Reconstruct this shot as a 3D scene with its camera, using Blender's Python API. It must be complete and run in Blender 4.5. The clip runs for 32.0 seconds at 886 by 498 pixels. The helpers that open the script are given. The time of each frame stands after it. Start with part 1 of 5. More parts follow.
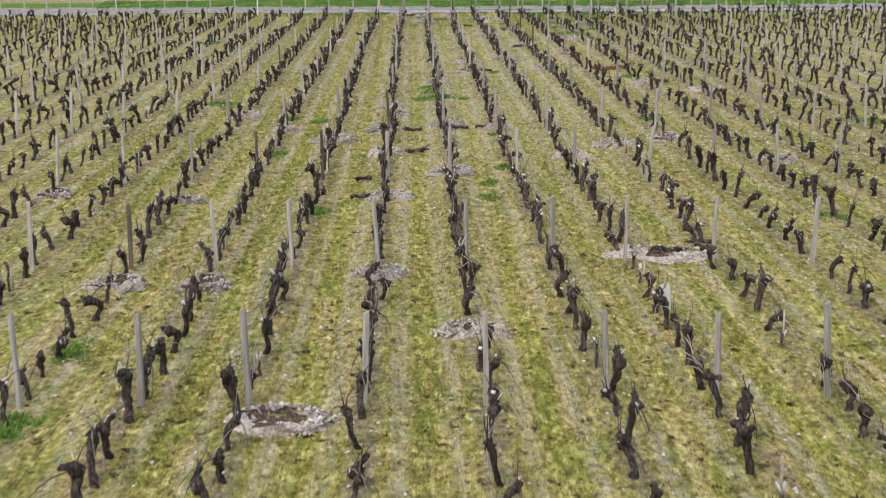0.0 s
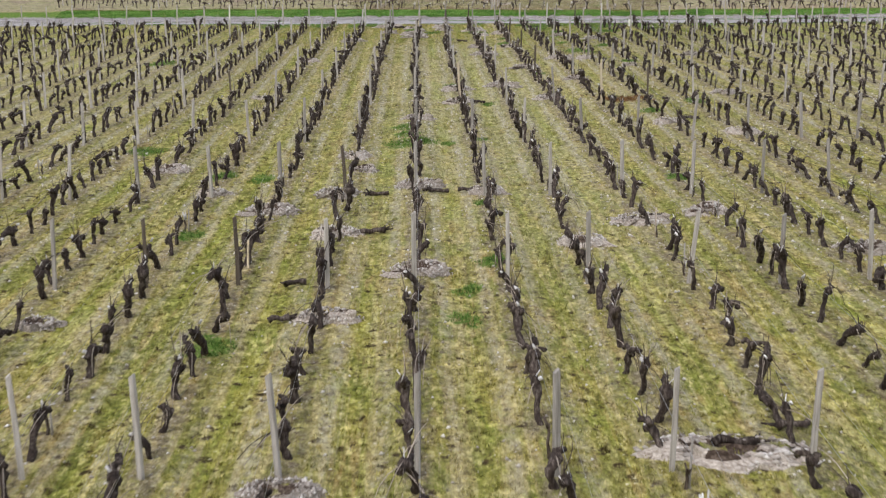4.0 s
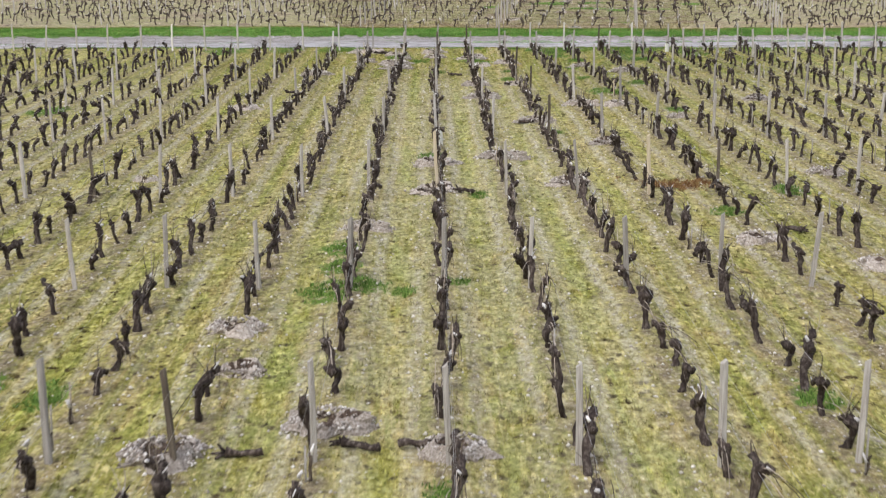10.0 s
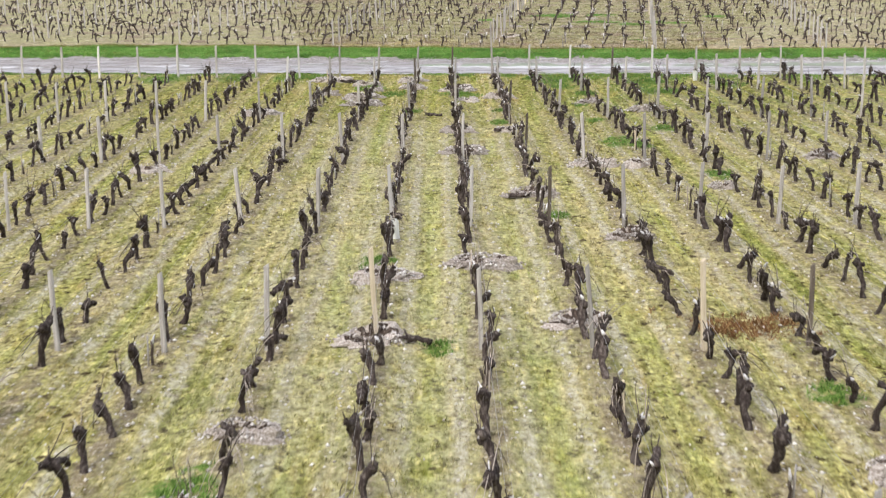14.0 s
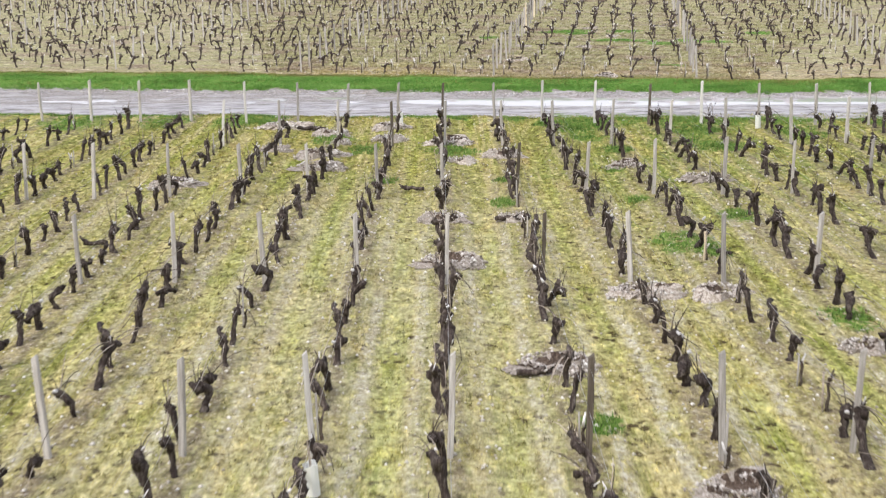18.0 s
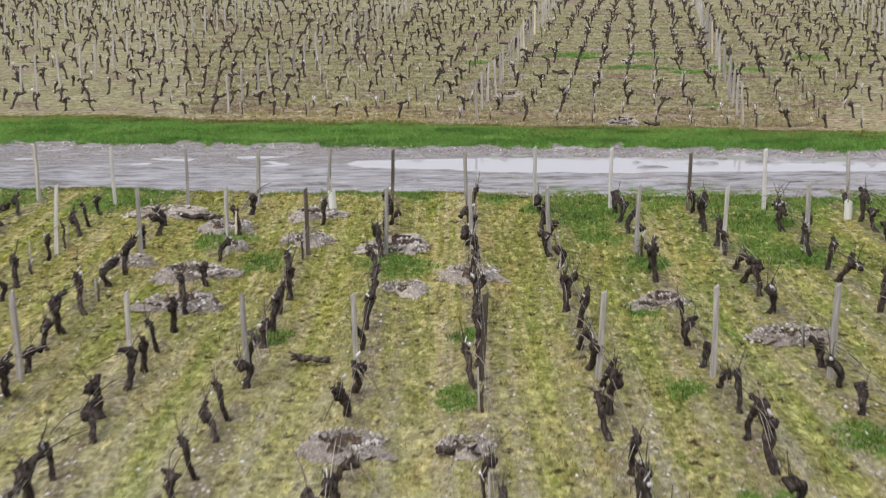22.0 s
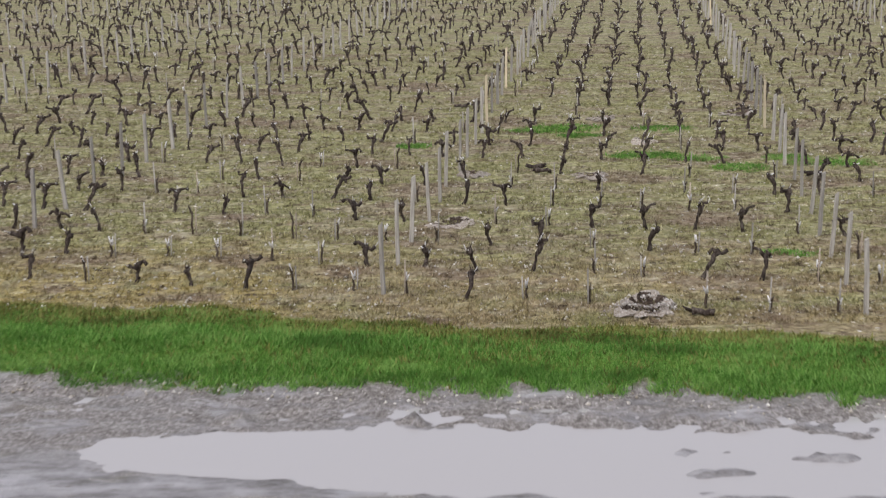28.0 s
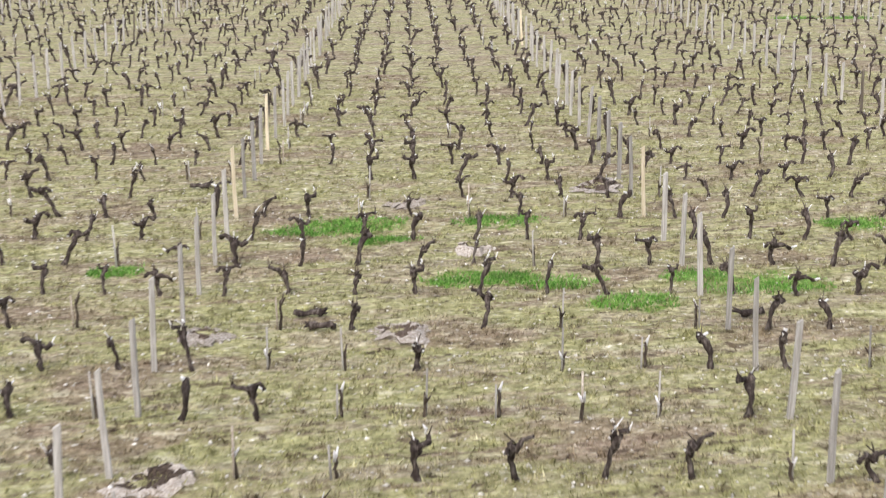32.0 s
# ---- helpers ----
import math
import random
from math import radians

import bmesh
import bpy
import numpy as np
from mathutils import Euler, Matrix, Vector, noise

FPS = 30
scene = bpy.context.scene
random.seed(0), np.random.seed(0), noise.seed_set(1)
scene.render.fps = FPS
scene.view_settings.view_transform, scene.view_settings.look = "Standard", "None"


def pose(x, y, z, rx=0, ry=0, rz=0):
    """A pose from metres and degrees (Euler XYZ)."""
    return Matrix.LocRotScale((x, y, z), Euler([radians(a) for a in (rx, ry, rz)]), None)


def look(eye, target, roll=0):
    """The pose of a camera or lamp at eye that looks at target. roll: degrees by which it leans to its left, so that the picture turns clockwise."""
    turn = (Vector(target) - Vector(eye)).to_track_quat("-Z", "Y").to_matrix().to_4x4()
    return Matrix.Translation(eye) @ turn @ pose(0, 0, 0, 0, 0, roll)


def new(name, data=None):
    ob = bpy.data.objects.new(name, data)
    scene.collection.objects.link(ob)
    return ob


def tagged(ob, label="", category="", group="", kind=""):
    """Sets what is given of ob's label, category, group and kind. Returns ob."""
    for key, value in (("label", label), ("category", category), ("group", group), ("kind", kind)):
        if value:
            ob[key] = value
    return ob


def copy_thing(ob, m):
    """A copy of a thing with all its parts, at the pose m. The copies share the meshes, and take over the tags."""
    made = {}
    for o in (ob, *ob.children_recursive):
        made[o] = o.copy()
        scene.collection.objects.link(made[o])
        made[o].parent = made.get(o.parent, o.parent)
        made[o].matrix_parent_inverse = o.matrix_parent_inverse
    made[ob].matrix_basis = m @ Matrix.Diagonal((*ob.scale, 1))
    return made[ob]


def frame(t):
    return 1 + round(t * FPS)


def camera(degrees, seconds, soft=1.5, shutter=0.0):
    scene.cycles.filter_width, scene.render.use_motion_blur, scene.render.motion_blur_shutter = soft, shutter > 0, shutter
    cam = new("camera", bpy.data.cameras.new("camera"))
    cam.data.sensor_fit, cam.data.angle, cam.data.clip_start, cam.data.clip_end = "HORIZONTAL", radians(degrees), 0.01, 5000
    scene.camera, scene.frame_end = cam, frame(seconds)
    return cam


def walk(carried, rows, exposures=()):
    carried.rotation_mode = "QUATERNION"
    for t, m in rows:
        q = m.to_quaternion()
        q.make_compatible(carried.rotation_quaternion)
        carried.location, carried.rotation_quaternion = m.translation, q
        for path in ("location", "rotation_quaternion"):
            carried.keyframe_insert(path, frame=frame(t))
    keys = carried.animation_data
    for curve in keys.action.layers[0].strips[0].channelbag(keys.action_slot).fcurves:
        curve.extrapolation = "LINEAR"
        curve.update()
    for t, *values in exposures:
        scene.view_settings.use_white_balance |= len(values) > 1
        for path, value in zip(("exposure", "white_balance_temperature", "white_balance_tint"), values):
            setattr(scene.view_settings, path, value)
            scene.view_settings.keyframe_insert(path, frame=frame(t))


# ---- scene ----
cam = camera(35.80, 32.0, 1.28, 0.6)
EXPOSURE = [(0.0, -0.02), (3.0, -0.06), (7.0, -0.12), (8.0, -0.11), (9.0, 0.0), (10.0, 0.13), (11.0, 0.26), (13.0, 0.37), (17.0, 0.46), (20.0, 0.3), (21.0, 0.09), (22.0, -0.08), (23.0, -0.11), (24.0, -0.15), (25.0, -0.21), (28.0, -0.3), (29.0, -0.2), (30.0, -0.05), (31.0, 0.27), (32.0, 0.45)]
PATH = [
    (0, (-2.392, -15.145, 5.905), (-2.177, -5.428, 3.554), -0.50),
    (0.5, (-2.291, -13.996, 5.893), (-2.077, -4.279, 3.542), -0.50),
    (1, (-2.192, -12.824, 5.897), (-1.988, -3.106, 3.546), -0.50),
    (1.5, (-2.097, -11.723, 5.900), (-1.901, -2.005, 3.549), -0.50),
    (2, (-1.974, -10.536, 5.904), (-1.784, -0.818, 3.553), -0.50),
    (2.5, (-1.846, -9.397, 5.923), (-1.660, 0.321, 3.572), -0.50),
    (3, (-1.710, -8.233, 5.938), (-1.523, 1.485, 3.587), -0.50),
    (3.5, (-1.580, -7.124, 5.931), (-1.399, 2.594, 3.580), -0.50),
    (5.5, (-1.033, -2.251, 5.980), (-0.887, 7.467, 3.630), -0.50),
    (6, (-0.928, -0.925, 5.981), (-0.791, 8.794, 3.630), -0.50),
    (6.5, (-0.841, 0.245, 5.982), (-0.717, 9.964, 3.631), -0.50),
    (7, (-0.781, 1.483, 5.992), (-0.663, 11.202, 3.641), -0.50),
    (7.5, (-0.724, 2.674, 5.990), (-0.612, 12.394, 3.640), -0.50),
    (8, (-0.638, 3.974, 5.980), (-0.535, 13.693, 3.629), -0.50),
    (8.5, (-0.550, 5.193, 5.959), (-0.453, 14.912, 3.608), -0.50),
    (9, (-0.451, 6.519, 5.936), (-0.356, 16.238, 3.585), -0.50),
    (9.5, (-0.314, 7.846, 5.909), (-0.229, 17.565, 3.558), -0.50),
    (10, (-0.157, 9.210, 5.889), (-0.082, 18.929, 3.538), -0.50),
    (10.5, (-0.000, 10.555, 5.858), (0.065, 20.275, 3.507), -0.50),
    (11, (0.167, 12.006, 5.855), (0.219, 21.726, 3.504), -0.50),
    (11.5, (0.330, 13.376, 5.854), (0.371, 23.096, 3.503), -0.50),
    (12, (0.466, 14.787, 5.833), (0.504, 24.506, 3.482), -0.50),
    (12.5, (0.561, 16.055, 5.798), (0.600, 25.775, 3.447), -0.50),
    (13, (0.632, 17.396, 5.825), (0.674, 27.115, 3.475), -0.50),
    (13.5, (0.749, 18.686, 5.868), (0.786, 28.405, 3.517), -0.50),
    (14, (0.865, 20.115, 5.893), (0.901, 29.835, 3.542), -0.50),
    (14.5, (0.887, 21.498, 5.845), (0.935, 31.217, 3.494), -0.50),
    (16.5, (1.142, 27.839, 5.832), (1.162, 37.559, 3.481), -0.50),
    (17, (1.248, 29.251, 5.840), (1.263, 38.970, 3.489), -0.50),
    (17.5, (1.344, 30.582, 5.839), (1.349, 40.302, 3.488), -0.50),
    (18, (1.440, 32.015, 5.841), (1.439, 41.735, 3.490), -0.50),
    (18.5, (1.540, 33.473, 5.812), (1.533, 43.193, 3.461), -0.50),
    (19, (1.653, 35.073, 5.804), (1.639, 44.793, 3.453), -0.50),
    (19.5, (1.813, 36.574, 5.781), (1.780, 46.294, 3.430), -0.50),
    (20, (1.988, 38.186, 5.774), (1.940, 47.905, 3.424), -0.50),
    (20.5, (2.158, 39.656, 5.770), (2.097, 49.375, 3.419), -0.50),
    (21, (2.348, 41.229, 5.767), (2.290, 50.948, 3.416), -0.50),
    (21.5, (2.507, 42.708, 5.749), (2.449, 52.427, 3.398), -0.50),
    (22, (2.663, 44.282, 5.744), (2.594, 54.002, 3.393), -0.50),
    (22.5, (2.834, 45.804, 5.733), (2.749, 55.523, 3.382), -0.50),
    (23, (3.017, 47.396, 5.724), (2.929, 57.116, 3.373), -0.50),
    (23.5, (3.192, 48.883, 5.738), (3.092, 58.603, 3.387), -0.50),
    (24, (3.376, 50.492, 5.779), (3.275, 60.211, 3.428), -0.50),
    (24.5, (3.565, 51.987, 5.792), (3.452, 61.706, 3.441), -0.50),
    (25, (3.733, 53.475, 5.792), (3.614, 63.194, 3.442), -0.50),
    (25.5, (3.820, 54.865, 5.786), (3.728, 64.584, 3.435), -0.50),
    (27.5, (4.326, 60.692, 5.945), (4.285, 70.412, 3.594), -0.50),
    (28, (4.380, 62.294, 5.948), (4.371, 72.014, 3.597), -0.50),
    (28.5, (4.421, 63.809, 5.927), (4.448, 73.529, 3.576), -0.50),
    (29, (4.487, 65.406, 5.927), (4.558, 75.126, 3.576), -0.50),
    (29.5, (4.576, 66.934, 5.905), (4.708, 76.653, 3.554), -0.50),
    (30, (4.717, 68.552, 5.877), (4.994, 78.268, 3.527), -0.50),
    (30.5, (4.882, 70.047, 5.861), (5.457, 79.749, 3.510), -0.50),
    (31, (5.095, 71.644, 5.845), (6.067, 81.315, 3.494), -0.50),
    (31.5, (5.246, 73.237, 5.808), (6.588, 82.863, 3.457), -0.50),
    (32, (5.422, 74.853, 5.764), (6.961, 84.450, 3.413), -0.50),
]
walk(cam, [(t, look(eye, target, roll)) for t, eye, target, roll in PATH], EXPOSURE)

# ---- light: an even overcast sky with a very soft sun ----
world = bpy.data.worlds.new("overcast_sky")
scene.world = world
world.use_nodes = True
wn, wl = world.node_tree.nodes, world.node_tree.links
wn.clear()
sky = wn.new("ShaderNodeTexSky")
sky.sky_type, sky.sun_disc = "NISHITA", False
sky.sun_elevation, sky.sun_rotation = radians(48), radians(215)
sky.air_density, sky.dust_density = 1.0, 4.0
clear_part = wn.new("ShaderNodeBackground")
clear_part.inputs["Strength"].default_value = 0.05
cloud_part = wn.new("ShaderNodeBackground")
cloud_part.inputs["Color"].default_value = (0.90, 0.90, 0.97, 1)
cloud_part.inputs["Strength"].default_value = 0.72
both, wout = wn.new("ShaderNodeAddShader"), wn.new("ShaderNodeOutputWorld")
wl.new(sky.outputs[0], clear_part.inputs["Color"])
wl.new(clear_part.outputs[0], both.inputs[0])
wl.new(cloud_part.outputs[0], both.inputs[1])
wl.new(both.outputs[0], wout.inputs["Surface"])
sun_data = bpy.data.lights.new("sun", "SUN")
sun_data.energy, sun_data.angle, sun_data.color = 1.5, radians(20), (1.0, 0.95, 0.88)
sun = new("sun", sun_data)
sun.matrix_world = look((-20, -30, 40), (0, 0, 0))

# ---- materials ----


def material(name, rough=0.9, spec=0.25):
    m = bpy.data.materials.new(name)
    m.use_nodes = True
    b = m.node_tree.nodes["Principled BSDF"]
    b.inputs["Roughness"].default_value = rough
    b.inputs["Specular IOR Level"].default_value = spec
    return m, m.node_tree.nodes, m.node_tree.links, b


def place_of(nodes):
    return nodes.new("ShaderNodeTexCoord").outputs["Object"]


def noise_of(nodes, links, where, scale, detail=4.0, rough=0.6, squeeze=None):
    n = nodes.new("ShaderNodeTexNoise")
    n.inputs["Scale"].default_value, n.inputs["Detail"].default_value, n.inputs["Roughness"].default_value = scale, detail, rough
    if squeeze:
        mp = nodes.new("ShaderNodeMapping")
        mp.inputs["Scale"].default_value = squeeze
        links.new(where, mp.inputs["Vector"])
        where = mp.outputs[0]
    links.new(where, n.inputs["Vector"])
    return n.outputs["Fac"]


def ramp_of(nodes, links, fac, stops):
    r = nodes.new("ShaderNodeValToRGB")
    while len(r.color_ramp.elements) < len(stops):
        r.color_ramp.elements.new(0.5)
    for e, (at, colour) in zip(r.color_ramp.elements, stops):
        e.position, e.color = at, (*colour, 1)
    links.new(fac, r.inputs[0])
    return r.outputs[0]


def step_of(nodes, links, fac, low, high):
    r = nodes.new("ShaderNodeMapRange")
    r.inputs["From Min"].default_value, r.inputs["From Max"].default_value = low, high
    r.interpolation_type = "SMOOTHSTEP"
    links.new(fac, r.inputs["Value"])
    return r.outputs[0]


def mix_of(nodes, links, fac, a, b, how="MIX"):
    m = nodes.new("ShaderNodeMix")
    m.data_type, m.blend_type = "RGBA", how
    for socket, value in ((m.inputs[0], fac), (m.inputs[6], a), (m.inputs[7], b)):
        if isinstance(value, (tuple, float, int)):
            socket.default_value = (*value, 1) if isinstance(value, tuple) else value
        else:
            links.new(value, socket)
    return m.outputs[2]


def times_of(nodes, links, a, b, how="MULTIPLY"):
    m = nodes.new("ShaderNodeMath")
    m.operation, m.use_clamp = how, True
    for socket, value in ((m.inputs[0], a), (m.inputs[1], b)):
        if isinstance(value, (float, int)):
            socket.default_value = value
        else:
            links.new(value, socket)
    return m.outputs[0]


def bump_of(nodes, links, bsdf, height, strength, distance):
    b = nodes.new("ShaderNodeBump")
    b.inputs["Strength"].default_value, b.inputs["Distance"].default_value = strength, distance
    links.new(height, b.inputs["Height"])
    links.new(b.outputs[0], bsdf.inputs["Normal"])


def specks_of(nodes, links, where, scale, size, share, squeeze=None):
    """Scattered small ragged spots: 1 within a spot; share: how many cells hold one."""
    ragged = nodes.new("ShaderNodeTexNoise")
    ragged.inputs["Scale"].default_value, ragged.inputs["Detail"].default_value = scale * 1.6, 3.0
    links.new(where, ragged.inputs["Vector"])
    centred, shift = nodes.new("ShaderNodeVectorMath"), nodes.new("ShaderNodeVectorMath")
    centred.operation, shift.operation = "SUBTRACT", "MULTIPLY_ADD"
    centred.inputs[1].default_value = (0.5, 0.5, 0.5)
    shift.inputs[1].default_value = (1.1 / scale, 1.1 / scale, 0)
    links.new(ragged.outputs["Color"], centred.inputs[0])
    links.new(centred.outputs[0], shift.inputs[0])
    links.new(where, shift.inputs[2])
    where = shift.outputs[0]
    v = nodes.new("ShaderNodeTexVoronoi")
    v.inputs["Scale"].default_value = scale
    if squeeze:
        mp = nodes.new("ShaderNodeMapping")
        mp.inputs["Scale"].default_value = squeeze
        links.new(where, mp.inputs["Vector"])
        where = mp.outputs[0]
    links.new(where, v.inputs["Vector"])
    rgb = nodes.new("ShaderNodeSeparateColor")
    links.new(v.outputs["Color"], rgb.inputs[0])
    return times_of(nodes, links, step_of(nodes, links, v.outputs["Distance"], size, size * 0.55), step_of(nodes, links, rgb.outputs[0], share + 0.02, share - 0.02))


def field_mask(n, l, p, axis, low, high):
    xyz = n.new("ShaderNodeSeparateXYZ")
    l.new(p, xyz.inputs[0])
    return step_of(n, l, xyz.outputs[axis], low, high)


def faded(n, l, colour, saturation, value):
    hue = n.new("ShaderNodeHueSaturation")
    hue.inputs["Saturation"].default_value, hue.inputs["Value"].default_value = saturation, value
    l.new(colour, hue.inputs["Color"])
    return hue.outputs[0]


def tuft_shade(n, l, p, colour, squeeze):
    """Paints the light and shade of tufts in two sizes into the colour: light tops, dark gaps."""
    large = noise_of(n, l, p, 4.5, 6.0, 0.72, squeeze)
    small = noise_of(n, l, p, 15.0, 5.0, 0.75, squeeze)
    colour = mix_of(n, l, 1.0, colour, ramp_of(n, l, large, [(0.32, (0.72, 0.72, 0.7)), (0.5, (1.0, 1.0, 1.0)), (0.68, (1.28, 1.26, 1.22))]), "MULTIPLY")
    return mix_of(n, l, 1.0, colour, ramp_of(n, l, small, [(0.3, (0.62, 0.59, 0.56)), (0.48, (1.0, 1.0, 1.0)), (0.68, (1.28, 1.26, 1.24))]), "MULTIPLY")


def moss_colour(n, l, p):
    """Dry moss and thin grass between the rows: dry yellow, olive, tan and green; middle aisles paled for lens
    fall-off.
    """
    wide = noise_of(n, l, p, 0.5, 3.0)
    fine = noise_of(n, l, p, 10.0, 6.0, 0.78, (1.2, 0.75, 1))
    clump = noise_of(n, l, p, 1.0, 6.0, 0.72, (2.4, 0.5, 1))
    moss = ramp_of(n, l, fine, [(0.3, MOSS_DARK), (0.42, MOSS_OLIVE), (0.55, MOSS_YELLOW), (0.68, MOSS_STRAW)])
    green = ramp_of(n, l, fine, [(0.3, (0.045, 0.05, 0.012)), (0.44, (0.165, 0.185, 0.036)), (0.57, (0.29, 0.3, 0.07)), (0.7, (0.48, 0.45, 0.18))])
    tan = ramp_of(n, l, fine, [(0.3, (0.09, 0.055, 0.022)), (0.45, (0.3, 0.22, 0.085)), (0.57, (0.46, 0.36, 0.17)), (0.7, (0.66, 0.57, 0.37))])
    base = mix_of(n, l, step_of(n, l, wide, 0.42, 0.62), moss, green)
    base = mix_of(n, l, times_of(n, l, step_of(n, l, clump, 0.46, 0.38), 0.75), base, green)
    base = mix_of(n, l, times_of(n, l, step_of(n, l, noise_of(n, l, p, 1.0, 6.0, 0.72, (1.9, 0.4, 1)), 0.5, 0.6), 0.85), base, tan)
    fresh = times_of(n, l, field_mask(n, l, p, 1, 50, 62), times_of(n, l, times_of(n, l, field_mask(n, l, p, 0, 2, 7), 0.8), 0.3, "ADD"))
    base = mix_of(n, l, times_of(n, l, fresh, step_of(n, l, noise_of(n, l, p, 1.0, 6.0, 0.75, (1.6, 0.4, 1)), 0.42, 0.55)), base, ramp_of(n, l, fine, [(0.32, (0.045, 0.06, 0.014)), (0.5, (0.15, 0.2, 0.036)), (0.68, (0.33, 0.36, 0.1))]))
    streak = noise_of(n, l, p, 1.0, 6.0, 0.75, (5.0, 0.25, 1))
    base = mix_of(n, l, times_of(n, l, step_of(n, l, streak, 0.52, 0.6), 0.7), base, ramp_of(n, l, fine, [(0.3, (0.14, 0.1, 0.05)), (0.48, (0.42, 0.36, 0.18)), (0.66, (0.68, 0.6, 0.4))]))
    sward = noise_of(n, l, p, 1.0, 5.0, 0.65, (3.0, 0.2, 1))
    base = mix_of(n, l, times_of(n, l, step_of(n, l, sward, 0.51, 0.58), 0.7), base, ramp_of(n, l, fine, [(0.32, (0.06, 0.062, 0.018)), (0.5, (0.2, 0.205, 0.045)), (0.7, (0.4, 0.385, 0.12))]))
    dry = times_of(n, l, field_mask(n, l, p, 1, 18, 42), field_mask(n, l, p, 1, 67, 56))
    base = mix_of(n, l, times_of(n, l, times_of(n, l, dry, 0.9), step_of(n, l, noise_of(n, l, p, 0.8, 5.0, 0.7), 0.34, 0.6)), base, ramp_of(n, l, fine, [(0.3, (0.085, 0.065, 0.03)), (0.44, (0.27, 0.24, 0.105)), (0.57, (0.42, 0.385, 0.19)), (0.7, (0.62, 0.57, 0.37))]))
    # long lanes along the aisles, worn pale or grown green
    lane = noise_of(n, l, p, 1.0, 4.0, 0.6, (2.3, 0.035, 1))
    patchy = step_of(n, l, noise_of(n, l, p, 1.0, 5.0, 0.7, (2.5, 0.8, 1)), 0.36, 0.56)
    base = mix_of(n, l, times_of(n, l, times_of(n, l, step_of(n, l, lane, 0.46, 0.38), 0.75), patchy), base, ramp_of(n, l, fine, [(0.3, (0.05, 0.052, 0.014)), (0.48, (0.17, 0.18, 0.04)), (0.68, (0.36, 0.35, 0.11))]))
    base = mix_of(n, l, times_of(n, l, times_of(n, l, step_of(n, l, lane, 0.54, 0.62), 0.75), patchy), base, ramp_of(n, l, fine, [(0.3, (0.13, 0.09, 0.045)), (0.48, (0.42, 0.35, 0.17)), (0.66, (0.66, 0.58, 0.36))]))
    worn = noise_of(n, l, p, 1.0, 5.0, 0.65, (6.0, 0.06, 1))
    base = mix_of(n, l, times_of(n, l, times_of(n, l, step_of(n, l, worn, 0.57, 0.68), 0.5), step_of(n, l, fine, 0.42, 0.52)), base, ramp_of(n, l, fine, [(0.32, (0.2, 0.17, 0.12)), (0.5, (0.46, 0.41, 0.29)), (0.64, (0.74, 0.7, 0.58))]))
    # cushion relief painted in as bright tops and shaded gaps, with brown specks between
    tops = noise_of(n, l, p, 6.0, 5.0, 0.72, (1.4, 0.5, 1))
    base = mix_of(n, l, times_of(n, l, step_of(n, l, tops, 0.53, 0.64), 0.75), base, mix_of(n, l, step_of(n, l, clump, 0.4, 0.55), (0.52, 0.495, 0.16), (0.72, 0.62, 0.31)))
    base = mix_of(n, l, times_of(n, l, step_of(n, l, tops, 0.44, 0.35), 0.65), base, (0.09, 0.066, 0.026))
    gaps = times_of(n, l, specks_of(n, l, p, 4.0, 0.3, 0.7, (1, 0.75, 1)), step_of(n, l, fine, 0.64, 0.47))
    base = mix_of(n, l, gaps, base, (0.05, 0.032, 0.014))
    base = mix_of(n, l, times_of(n, l, specks_of(n, l, p, 7.5, 0.3, 0.3, (1, 0.7, 1)), step_of(n, l, fine, 0.6, 0.48)), base, (0.075, 0.05, 0.02))
    base = mix_of(n, l, times_of(n, l, step_of(n, l, noise_of(n, l, p, 3.0, 5.0, 0.7), 0.37, 0.3), 0.7), base, (0.11, 0.07, 0.032))
    base = mix_of(n, l, times_of(n, l, specks_of(n, l, p, 13.0, 0.28, 0.1), step_of(n, l, wide, 0.6, 0.4)), base, (0.68, 0.62, 0.5))
    # middle aisles painted paler, standing in for lens darkening towards the sides
    vignette_pale = times_of(n, l, times_of(n, l, field_mask(n, l, p, 0, -3.2, -1.2), field_mask(n, l, p, 0, 4.2, 2.0)), times_of(n, l, field_mask(n, l, p, 1, 10, 30), field_mask(n, l, p, 1, 66, 54)))
    base = mix_of(n, l, times_of(n, l, times_of(n, l, vignette_pale, 0.36), step_of(n, l, noise_of(n, l, p, 2.0, 5.0, 0.7, (1.2, 0.5, 1)), 0.36, 0.56)), base, ramp_of(n, l, fine, [(0.3, (0.18, 0.16, 0.1)), (0.46, (0.42, 0.4, 0.25)), (0.66, (0.68, 0.65, 0.5))]))
    base = tuft_shade(n, l, p, base, (1.3, 0.8, 1))
    # each aisle: a pale worn wheel track on both sides of a greener middle
    xyz, across, fold = n.new("ShaderNodeSeparateXYZ"), n.new("ShaderNodeMath"), n.new("ShaderNodeMath")
    l.new(p, xyz.inputs[0])
    across.operation, fold.operation = "MULTIPLY_ADD", "PINGPONG"
    l.new(noise_of(n, l, p, 1.0, 4.0, 0.6, (1.2, 0.5, 1)), across.inputs[0])
    across.inputs[1].default_value = 0.36
    l.new(xyz.outputs[0], across.inputs[2])
    shifted = n.new("ShaderNodeMath")
    shifted.operation = "SUBTRACT"
    shifted.inputs[1].default_value = 0.18
    l.new(across.outputs[0], shifted.inputs[0])
    l.new(shifted.outputs[0], fold.inputs[0])
    fold.inputs[1].default_value = 0.75
    off = fold.outputs[0]
